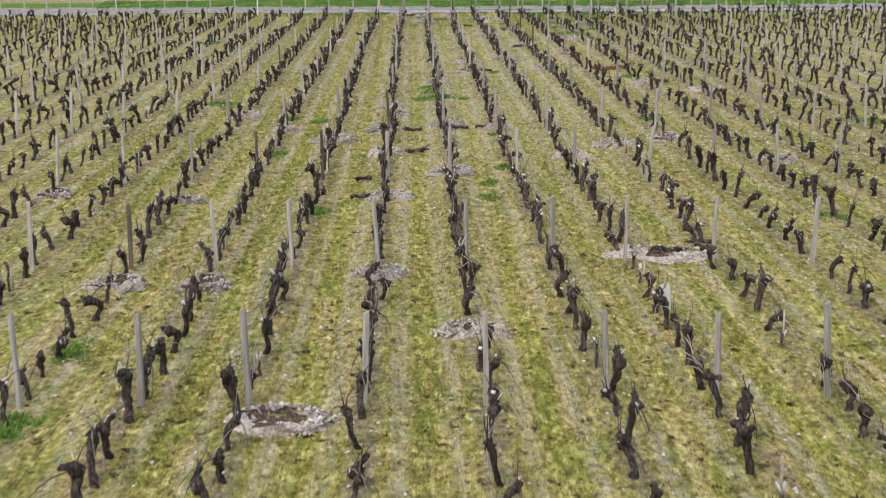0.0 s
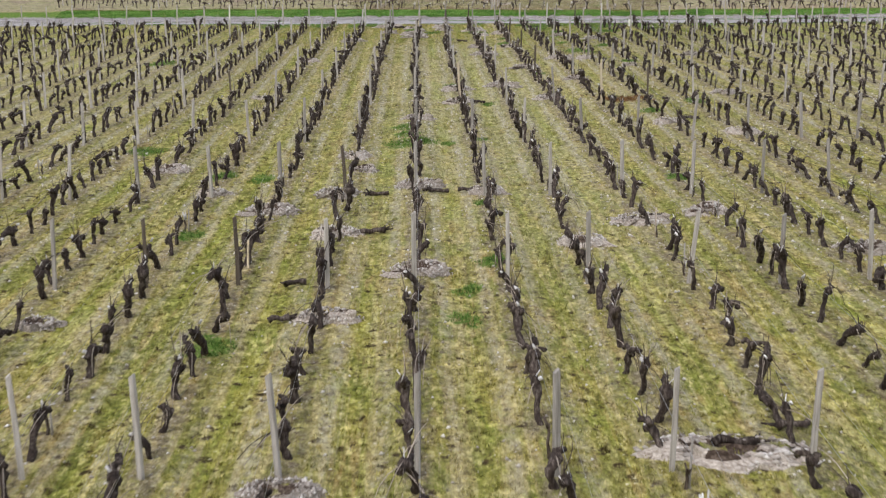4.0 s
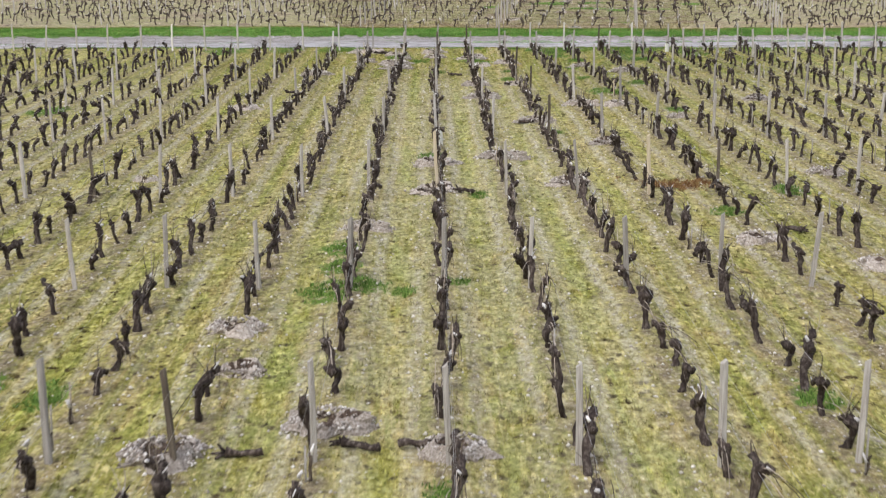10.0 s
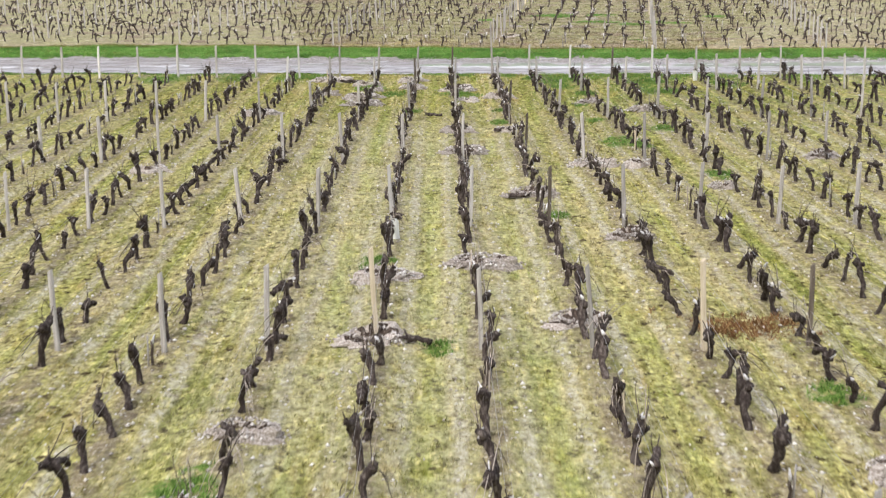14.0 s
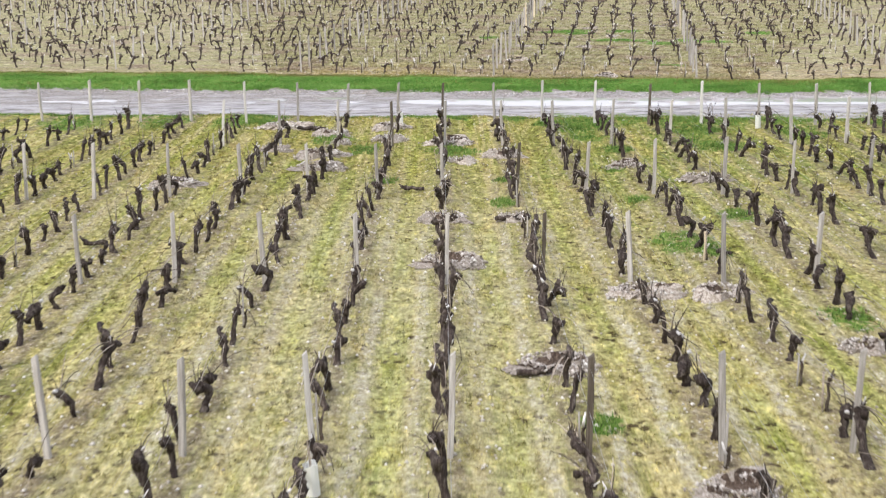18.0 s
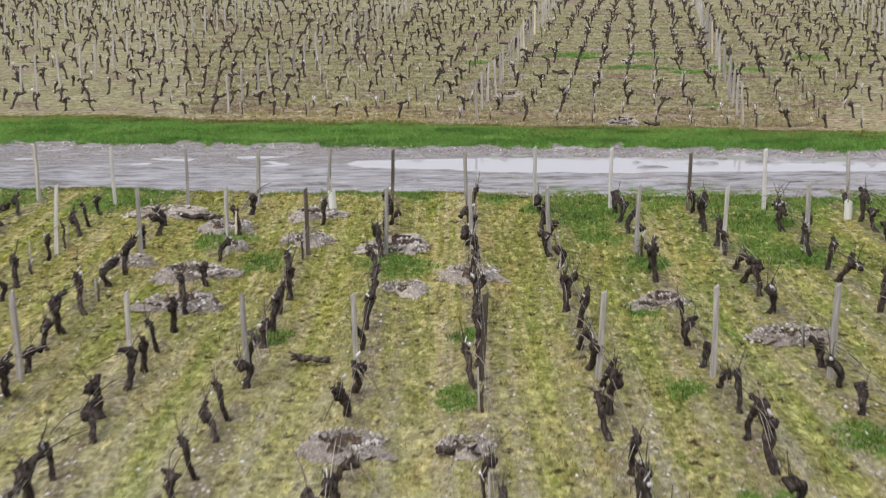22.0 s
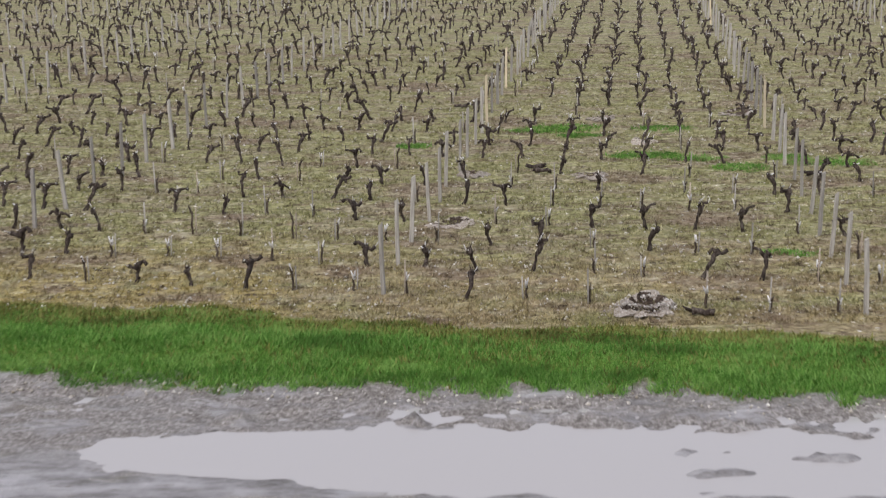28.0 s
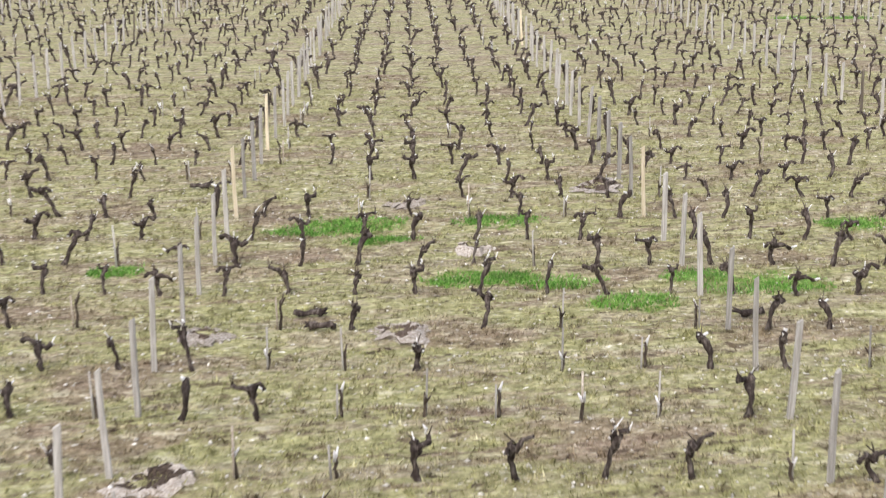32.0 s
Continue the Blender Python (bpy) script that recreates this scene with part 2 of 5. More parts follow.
    wheel = times_of(n, l, times_of(n, l, step_of(n, l, off, 0.26, 0.37), step_of(n, l, off, 0.56, 0.43)), field_mask(n, l, p, 1, 66, 52))
    uneven = step_of(n, l, noise_of(n, l, p, 1.0, 5.0, 0.7, (0.9, 0.16, 1)), 0.34, 0.6)
    broken = step_of(n, l, noise_of(n, l, p, 5.0, 5.0, 0.75, (1.2, 0.6, 1)), 0.38, 0.56)
    middle = times_of(n, l, step_of(n, l, off, 0.48, 0.68), 0.55)
    base = mix_of(n, l, times_of(n, l, middle, step_of(n, l, noise_of(n, l, p, 1.0, 4.0, 0.6, (0.8, 0.12, 1)), 0.42, 0.6)), base, mix_of(n, l, 1.0, base, (0.86, 1.0, 0.62), "MULTIPLY"))
    base = mix_of(n, l, times_of(n, l, times_of(n, l, wheel, times_of(n, l, uneven, broken)), times_of(n, l, times_of(n, l, field_mask(n, l, p, 1, 14, 34), 0.3), 0.55, "ADD")), base, ramp_of(n, l, fine, [(0.3, (0.2, 0.165, 0.12)), (0.46, (0.44, 0.405, 0.31)), (0.64, (0.74, 0.7, 0.6))]))
    under = times_of(n, l, step_of(n, l, off, 0.26, 0.1), times_of(n, l, broken, step_of(n, l, noise_of(n, l, p, 1.0, 5.0, 0.7, (1.5, 0.5, 1)), 0.36, 0.56)))
    base = mix_of(n, l, times_of(n, l, under, 0.8), base, ramp_of(n, l, fine, [(0.32, (0.035, 0.026, 0.02)), (0.48, (0.15, 0.12, 0.085)), (0.6, (0.34, 0.29, 0.22)), (0.7, (0.74, 0.7, 0.64))]))
    base = mix_of(n, l, 1.0, base, (0.975, 1.0, 0.96), "MULTIPLY")
    return faded(n, l, base, 0.985, 0.99)


def thin_colour(n, l, p):
    """Thin growth of the field past the track: tan, brown and olive in bands along its rows."""
    fine = noise_of(n, l, p, 9.0, 6.0, 0.78, (0.8, 1.2, 1))
    bands = noise_of(n, l, p, 1.0, 6.0, 0.7, (0.55, 2.0, 1))
    ridges = noise_of(n, l, p, 1.0, 6.0, 0.75, (0.45, 3.2, 1))
    wide = noise_of(n, l, p, 0.55, 4.0, 0.6, (0.7, 1.3, 1))
    thin = ramp_of(n, l, fine, [(0.3, (0.075, 0.05, 0.03)), (0.43, (0.23, 0.185, 0.105)), (0.56, (0.37, 0.32, 0.18)), (0.7, (0.6, 0.54, 0.4))])
    olive = ramp_of(n, l, fine, [(0.32, (0.09, 0.085, 0.025)), (0.46, (0.25, 0.245, 0.085)), (0.58, (0.37, 0.355, 0.14)), (0.7, (0.52, 0.5, 0.25))])
    thin = mix_of(n, l, step_of(n, l, bands, 0.41, 0.51), thin, olive)
    front = field_mask(n, l, p, 1, 89, 83.5)
    warm = ramp_of(n, l, fine, [(0.3, (0.09, 0.05, 0.02)), (0.45, (0.29, 0.2, 0.09)), (0.58, (0.45, 0.345, 0.17)), (0.7, (0.62, 0.53, 0.35))])
    thin = mix_of(n, l, times_of(n, l, times_of(n, l, front, 0.65), step_of(n, l, wide, 0.36, 0.52)), thin, warm)
    ochre = times_of(n, l, times_of(n, l, front, 1.0), times_of(n, l, field_mask(n, l, p, 0, 3.0, 1.2), field_mask(n, l, p, 0, -5.0, -2.5)))
    thin = mix_of(n, l, times_of(n, l, ochre, step_of(n, l, noise_of(n, l, p, 1.3, 5.0, 0.7), 0.42, 0.56)), thin, ramp_of(n, l, fine, [(0.3, (0.11, 0.075, 0.015)), (0.5, (0.4, 0.31, 0.075)), (0.7, (0.6, 0.5, 0.2))]))
    brown = ramp_of(n, l, fine, [(0.3, (0.07, 0.04, 0.025)), (0.5, (0.22, 0.145, 0.095)), (0.7, (0.45, 0.36, 0.28))])
    thin = mix_of(n, l, times_of(n, l, step_of(n, l, wide, 0.53, 0.63), 0.75), thin, brown)
    thin = mix_of(n, l, times_of(n, l, step_of(n, l, ridges, 0.44, 0.37), 0.75), thin, brown)
    thin = mix_of(n, l, times_of(n, l, step_of(n, l, ridges, 0.56, 0.64), 0.65), thin, mix_of(n, l, step_of(n, l, fine, 0.4, 0.6), (0.33, 0.31, 0.12), (0.6, 0.55, 0.36)))
    lumps = noise_of(n, l, p, 3.4, 5.0, 0.7, (0.7, 1.5, 1))
    thin = mix_of(n, l, times_of(n, l, step_of(n, l, lumps, 0.43, 0.36), 0.85), thin, (0.1, 0.064, 0.038))
    thin = mix_of(n, l, times_of(n, l, step_of(n, l, lumps, 0.56, 0.66), 0.7), thin, (0.58, 0.53, 0.36))
    thin = mix_of(n, l, times_of(n, l, specks_of(n, l, p, 2.6, 0.24, 0.5, (0.7, 1.5, 1)), step_of(n, l, fine, 0.62, 0.46)), thin, (0.055, 0.032, 0.02))
    thin = mix_of(n, l, specks_of(n, l, p, 9.0, 0.28, 0.12, (0.7, 1.4, 1)), thin, (0.76, 0.72, 0.67))
    thin = tuft_shade(n, l, p, thin, (0.75, 1.3, 1))
    thin = mix_of(n, l, 1.0, thin, (0.985, 1.0, 1.02), "MULTIPLY")
    return faded(n, l, thin, 0.8, 1.0)


def moss_blade_material(name, dim, bright, colour=moss_colour):
    """Short grass that takes its colour from the moss round it."""
    m, n, l, b = material(name, 0.85, 0.15)
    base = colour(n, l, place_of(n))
    island = n.new("ShaderNodeNewGeometry").outputs["Random Per Island"]
    l.new(mix_of(n, l, 1.0, base, ramp_of(n, l, island, [(0.0, (dim, dim, dim)), (1.0, (bright, bright, bright * 0.95))]), "MULTIPLY"), b.inputs["Base Color"])
    return m


def ground_material():
    m, n, l, b = material("vineyard_ground", 0.95, 0.15)
    p = place_of(n)
    cover = n.new("ShaderNodeAttribute")
    cover.attribute_name = "cover"
    split = n.new("ShaderNodeSeparateColor")
    l.new(cover.outputs["Color"], split.inputs[0])
    lush, stony, track = split.outputs[0], split.outputs[1], split.outputs[2]
    far_field = n.new("ShaderNodeAttribute")
    far_field.attribute_name = "far_field"
    wide = noise_of(n, l, p, 0.5, 3.0)
    tuft = noise_of(n, l, p, 4.2, 3.0, 0.6)
    fine = noise_of(n, l, p, 12.0, 6.0, 0.8)
    crumb = noise_of(n, l, p, 38.0, 5.0, 0.75)
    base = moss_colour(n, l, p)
    base = mix_of(n, l, far_field.outputs["Fac"], base, thin_colour(n, l, p))
    # litter and pale stones along the vines
    litter = ramp_of(n, l, crumb, [(0.33, (0.05, 0.036, 0.026)), (0.45, (0.2, 0.155, 0.1)), (0.58, (0.36, 0.3, 0.21)), (0.68, (0.7, 0.66, 0.58))])
    edge = times_of(n, l, stony, step_of(n, l, noise_of(n, l, p, 3.4, 6.0, 0.75), 0.42, 0.54))
    litter = mix_of(n, l, times_of(n, l, specks_of(n, l, p, 14.0, 0.36, 0.4), step_of(n, l, fine, 0.36, 0.5)), litter, (0.82, 0.78, 0.74))
    litter = mix_of(n, l, specks_of(n, l, p, 8.0, 0.26, 0.16, (1, 1.4, 1)), litter, (0.86, 0.83, 0.8))
    litter = mix_of(n, l, times_of(n, l, specks_of(n, l, p, 6.0, 0.5, 0.35), 0.8), litter, (0.07, 0.05, 0.034))
    base = mix_of(n, l, times_of(n, l, edge, 0.8), base, litter)
    # lush grass
    blade = ramp_of(n, l, noise_of(n, l, p, 14.0, 6.0, 0.75), [(0.3, (0.03, 0.065, 0.01)), (0.48, (0.1, 0.185, 0.028)), (0.68, (0.23, 0.31, 0.08))])
    ragged = step_of(n, l, times_of(n, l, lush, step_of(n, l, noise_of(n, l, p, 4.5, 5.0, 0.75), 0.36, 0.62)), 0.1, 0.6)
    torn = times_of(n, l, ragged, step_of(n, l, lush, 0.97, 1.0), "MAXIMUM")
    # gravel and mud of the track
    mud = ramp_of(n, l, noise_of(n, l, p, 1.8, 8.0, 0.75, (0.6, 1.6, 1)), [(0.33, (0.08, 0.07, 0.06)), (0.43, (0.24, 0.23, 0.235)), (0.54, (0.38, 0.37, 0.39)), (0.7, (0.56, 0.55, 0.58))])
    gravel = ramp_of(n, l, crumb, [(0.32, (0.09, 0.075, 0.06)), (0.47, (0.3, 0.28, 0.26)), (0.62, (0.58, 0.555, 0.53))])
    mud = mix_of(n, l, step_of(n, l, noise_of(n, l, p, 1.1, 5.0, 0.7, (0.6, 1.4, 1)), 0.53, 0.64), mud, gravel)
    mud = mix_of(n, l, times_of(n, l, step_of(n, l, noise_of(n, l, p, 0.9, 6.0, 0.72, (0.6, 1.8, 1)), 0.43, 0.36), 0.75), mud, (0.15, 0.13, 0.11))
    mud = mix_of(n, l, times_of(n, l, step_of(n, l, noise_of(n, l, p, 0.7, 6.0, 0.7, (0.5, 1.6, 1)), 0.54, 0.62), 0.6), mud, (0.5, 0.5, 0.53))
    far_side = times_of(n, l, field_mask(n, l, p, 1, 76.6, 77.9), step_of(n, l, noise_of(n, l, p, 1.6, 6.0, 0.75, (0.6, 1.4, 1)), 0.38, 0.52))
    mud = mix_of(n, l, times_of(n, l, far_side, 0.85), mud, ramp_of(n, l, noise_of(n, l, p, 16.0, 5.0, 0.75), [(0.32, (0.06, 0.052, 0.047)), (0.46, (0.2, 0.18, 0.168)), (0.58, (0.38, 0.355, 0.345)), (0.7, (0.62, 0.6, 0.6))]))
    mud = mix_of(n, l, times_of(n, l, step_of(n, l, noise_of(n, l, p, 1.3, 6.0, 0.75, (0.4, 1.2, 1)), 0.6, 0.68), field_mask(n, l, p, 1, 77.0, 75.5)), mud, (0.24, 0.25, 0.13))
    base = mix_of(n, l, mix_of(n, l, step_of(n, l, noise_of(n, l, p, 2.5, 5.0, 0.7), 0.35, 0.6), times_of(n, l, track, 1.6, "POWER"), track), base, mud)
    base = mix_of(n, l, torn, base, blade)
    l.new(base, b.inputs["Base Color"])
    wet = times_of(n, l, times_of(n, l, track, step_of(n, l, noise_of(n, l, p, 0.9, 4.0, 0.6, (0.5, 1.5, 1)), 0.42, 0.6)), 0.6)
    l.new(times_of(n, l, 0.96, wet, "SUBTRACT"), b.inputs["Roughness"])
    bump_of(n, l, b, mix_of(n, l, 0.35, fine, tuft), 0.7, 0.05)
    return m


MOSS_DARK, MOSS_OLIVE, MOSS_YELLOW, MOSS_STRAW = (0.055, 0.042, 0.015), (0.22, 0.195, 0.045), (0.37, 0.325, 0.088), (0.56, 0.5, 0.24)


def leaf_material(name, dark, mid, light):
    m, n, l, b = material(name, 0.75, 0.2)
    island = n.new("ShaderNodeNewGeometry").outputs["Random Per Island"]
    colour = ramp_of(n, l, island, [(0.0, dark), (0.5, mid), (1.0, light)])
    patch = noise_of(n, l, place_of(n), 0.9, 4.0, 0.65, (0.6, 1.6, 1))
    colour = mix_of(n, l, times_of(n, l, step_of(n, l, patch, 0.5, 0.36), 0.6), colour, dark)
    l.new(mix_of(n, l, times_of(n, l, step_of(n, l, patch, 0.52, 0.68), 0.5), colour, light), b.inputs["Base Color"])
    return m


def grain_material(name, dark, mid, light, scale, squeeze, rough=0.9, bump=0.01, spots=None):
    m, n, l, b = material(name, rough, 0.2)
    p = place_of(n)
    who = n.new("ShaderNodeObjectInfo").outputs["Random"]
    grain = noise_of(n, l, p, scale, 5.0, 0.65, squeeze)
    colour = ramp_of(n, l, grain, [(0.28, dark), (0.5, mid), (0.74, light)])
    hue = n.new("ShaderNodeHueSaturation")
    spread = n.new("ShaderNodeMapRange")
    spread.inputs["To Min"].default_value, spread.inputs["To Max"].default_value = 0.72, 1.25
    l.new(who, spread.inputs["Value"])
    l.new(spread.outputs[0], hue.inputs["Value"])
    l.new(colour, hue.inputs["Color"])
    colour = hue.outputs[0]
    if spots:
        colour = mix_of(n, l, step_of(n, l, noise_of(n, l, p, scale * 0.6, 3.0), 0.6, 0.7), colour, spots)
    l.new(colour, b.inputs["Base Color"])
    bump_of(n, l, b, grain, 0.8, bump)
    return m


GROUND = ground_material()
BARK = grain_material("vine_bark", (0.017, 0.013, 0.012), (0.056, 0.043, 0.038), (0.22, 0.19, 0.17), 22, (1, 1, 0.3), 0.95, 0.02)
BARK_GREY = grain_material("weathered_vine_bark", (0.03, 0.022, 0.017), (0.085, 0.066, 0.052), (0.24, 0.21, 0.18), 26, (1, 1, 0.3), 0.95, 0.02)
CUT = grain_material("pruned_wood", (0.5, 0.48, 0.47), (0.72, 0.71, 0.72), (0.87, 0.87, 0.89), 30, (1, 1, 1), 0.8, 0.004)
CANE = grain_material("dry_cane", (0.22, 0.17, 0.13), (0.42, 0.36, 0.3), (0.66, 0.6, 0.53), 20, (1, 1, 1), 0.7, 0.003)
POST = grain_material("weathered_post_wood", (0.22, 0.2, 0.18), (0.39, 0.37, 0.345), (0.58, 0.56, 0.54), 28, (1, 1, 0.07), 0.9, 0.006)
POST_NEW = grain_material("fresh_post_wood", (0.5, 0.41, 0.28), (0.68, 0.59, 0.44), (0.82, 0.75, 0.62), 28, (1, 1, 0.07), 0.85, 0.005)
POST_PALE = grain_material("bleached_post_wood", (0.44, 0.42, 0.4), (0.62, 0.6, 0.58), (0.76, 0.75, 0.73), 28, (1, 1, 0.07), 0.85, 0.005)
POST_DARK = grain_material("dark_post_wood", (0.055, 0.045, 0.036), (0.12, 0.1, 0.08), (0.24, 0.21, 0.175), 28, (1, 1, 0.07), 0.9, 0.006)
RIM = grain_material("crumbled_chalk_soil", (0.16, 0.125, 0.1), (0.4, 0.355, 0.315), (0.74, 0.7, 0.66), 15, (1, 1, 1), 0.95, 0.03)
HOLLOW = grain_material("dug_earth", (0.022, 0.015, 0.011), (0.088, 0.063, 0.049), (0.25, 0.2, 0.165), 15, (1, 1, 1), 0.95, 0.03)
STONE = leaf_material("limestone_pebbles", (0.34, 0.3, 0.25), (0.6, 0.57, 0.52), (0.85, 0.82, 0.79))
GRASS_DRY = moss_blade_material("dry_moss_grass", 0.8, 1.4)
GRASS_SHORT = moss_blade_material("short_olive_grass", 0.65, 1.25)
GRASS_OLIVE = leaf_material("olive_grass", (0.07, 0.072, 0.02), (0.22, 0.22, 0.058), (0.37, 0.355, 0.13))
GRASS_LUSH = leaf_material("lush_grass", (0.055, 0.15, 0.024), (0.145, 0.35, 0.055), (0.34, 0.54, 0.16))
GRASS_FRESH = leaf_material("fresh_grass", (0.045, 0.095, 0.02), (0.125, 0.255, 0.046), (0.28, 0.39, 0.11))
GRASS_FAR = moss_blade_material("thin_grass", 0.75, 1.35, thin_colour)
GRASS_RUST = leaf_material("rusty_dead_grass", (0.1, 0.05, 0.022), (0.23, 0.12, 0.05), (0.36, 0.22, 0.1))
WIRE, _, _, wire_bsdf = material("galvanised_wire", 0.45, 0.5)
wire_bsdf.inputs["Base Color"].default_value, wire_bsdf.inputs["Metallic"].default_value = (0.45, 0.45, 0.46, 1), 1.0
PLASTIC, _, _, plastic_bsdf = material("white_plastic", 0.45, 0.4)
plastic_bsdf.inputs["Base Color"].default_value = (0.78, 0.8, 0.78, 1)


def water_material():
    m, n, l, b = material("muddy_water", 0.03, 0.5)
    b.inputs["Base Color"].default_value = (0.5, 0.48, 0.49, 1)
    ripple = noise_of(n, l, place_of(n), 2.5, 2.0, 0.5, (0.5, 1, 1))
    bump_of(n, l, b, ripple, 0.05, 0.01)
    return m


WATER = water_material()

# ---- mesh tools ----


def mesh_of(name, verts, faces, mat, smooth=False):
    me = bpy.data.meshes.new(name)
    me.from_pydata([tuple(v) for v in verts], [], [tuple(f) for f in faces])
    me.materials.append(mat)
    if smooth:
        me.polygons.foreach_set("use_smooth", [True] * len(me.polygons))
    me.update()
    return me


def soup(name, verts, faces, mat):
    """A mesh from number arrays; all faces have the same count of corners."""
    me = bpy.data.meshes.new(name)
    count, corners = faces.shape
    me.vertices.add(len(verts))
    me.vertices.foreach_set("co", np.ascontiguousarray(verts, np.float32).ravel())
    me.loops.add(count * corners)
    me.loops.foreach_set("vertex_index", np.ascontiguousarray(faces, np.int32).ravel())
    me.polygons.add(count)
    me.polygons.foreach_set("loop_start", np.arange(count, dtype=np.int32) * corners)
    me.polygons.foreach_set("loop_total", np.full(count, corners, np.int32))
    me.update(calc_edges=True)
    me.materials.append(mat)
    return me


def part(name, data, parent, label=""):
    ob = new(name, data)
    ob.parent = parent
    if label:
        ob["label"] = label
    return ob


def tube(points, radii, sides=6, rng=None, rough=0.0):
    """Corners and triangles of a closed limb along the points."""
    verts, faces = [], []
    pts = [Vector(p) for p in points]
    for i, p in enumerate(pts):
        along = (pts[min(i + 1, len(pts) - 1)] - pts[max(i - 1, 0)]).normalized()
        side = along.cross(Vector((0.31, 0.9, 0.29))).normalized()
        other = along.cross(side)
        for s in range(sides):
            a = 2 * math.pi * s / sides
            r = radii[i] * (1 + (rng.uniform(-rough, rough) if rng else 0))
            verts.append(tuple(p + side * math.cos(a) * r + other * math.sin(a) * r))
    for i in range(len(pts) - 1):
        for s in range(sides):
            a, b = i * sides + s, i * sides + (s + 1) % sides
            faces += [(a, b, b + sides), (a, b + sides, a + sides)]
    last = (len(pts) - 1) * sides
    for s in range(1, sides - 1):
        faces += [(0, s + 1, s), (last, last + s, last + s + 1)]
    return verts, faces


def merged(pieces):
    verts, faces = [], []
    for v, f in pieces:
        k = len(verts)
        verts += list(v)
        faces += [tuple(i + k for i in q) for q in f]
    return verts, faces


# ---- the lie of the land ----
ROW, PITCH = 1.5, 7.555 / 8
POST_LINES = [0.95, 7.95, 15.9, 23.35, 30.8, 38.4, 46.25, 53.7, 60.9, 67.65, 71.75]
END_SHIFT = {-3: 0.2, -2: 0.2, -1: 0.2, 0: 0.12, 3: -0.13, 4: -0.13, 5: -0.13, 6: -0.13}
FIELD_END, TRACK_NEAR, TRACK_FAR, VERGE_FAR = 72.0, 73.05, 79.15, 81.8
WATER_LEVEL = -0.09
rng_land = np.random.default_rng(7)
WAVES = [(rng_land.uniform(0.5, 9.0), rng_land.uniform(0, 6.283), rng_land.uniform(0, 6.283)) for _ in range(26)]


def ripple_at(x, y):
    z = 0
    for size, turn, start in WAVES:
        z = z + np.sin(size * (x * math.cos(turn) + y * math.sin(turn)) + start) / (1.0 + size)
    return z / 6.0


def ease(a, low, high):
    u = np.clip((a - low) / (high - low), 0, 1)
    return u * u * (3 - 2 * u)


def edge_near(x):
    return TRACK_NEAR - 0.1 * np.clip(x - 3, -20, 14) + 0.13 * np.sin(0.9 * x) + 0.08 * np.sin(2.3 * x + 1) + 0.06 * np.sin(5.7 * x) + 0.05 * np.sin(11.3 * x + 2)


def edge_far(x):
    return TRACK_FAR - 0.1 * np.clip(x - 3, -20, 14) + 0.07 * np.sin(0.7 * x + 2) + 0.04 * np.sin(2.9 * x) + 0.05 * np.sin(7.1 * x + 1)


def edge_verge(x):
    return VERGE_FAR - 0.17 * np.clip(x - 3, -14, 10) + 0.2 * np.sin(0.8 * x + 1) + 0.1 * np.sin(2.1 * x)


# low mud islands in the puddle: x, y, half length
ISLANDS = [(6.5, 77.22, 0.13), (7.35, 77.12, 0.48), (7.45, 76.53, 0.37), (8.71, 76.93, 0.41), (6.16, 78.13, 0.31), (7.86, 77.97, 0.3), (9.3, 77.63, 0.13), (3.99, 78.22, 0.21), (1.8, 78.29, 0.21), (10.1, 77.05, 0.45), (10.6, 77.45, 0.3), (11.4, 77.0, 0.5), (12.2, 76.7, 0.4), (13.0, 77.2, 0.6)]


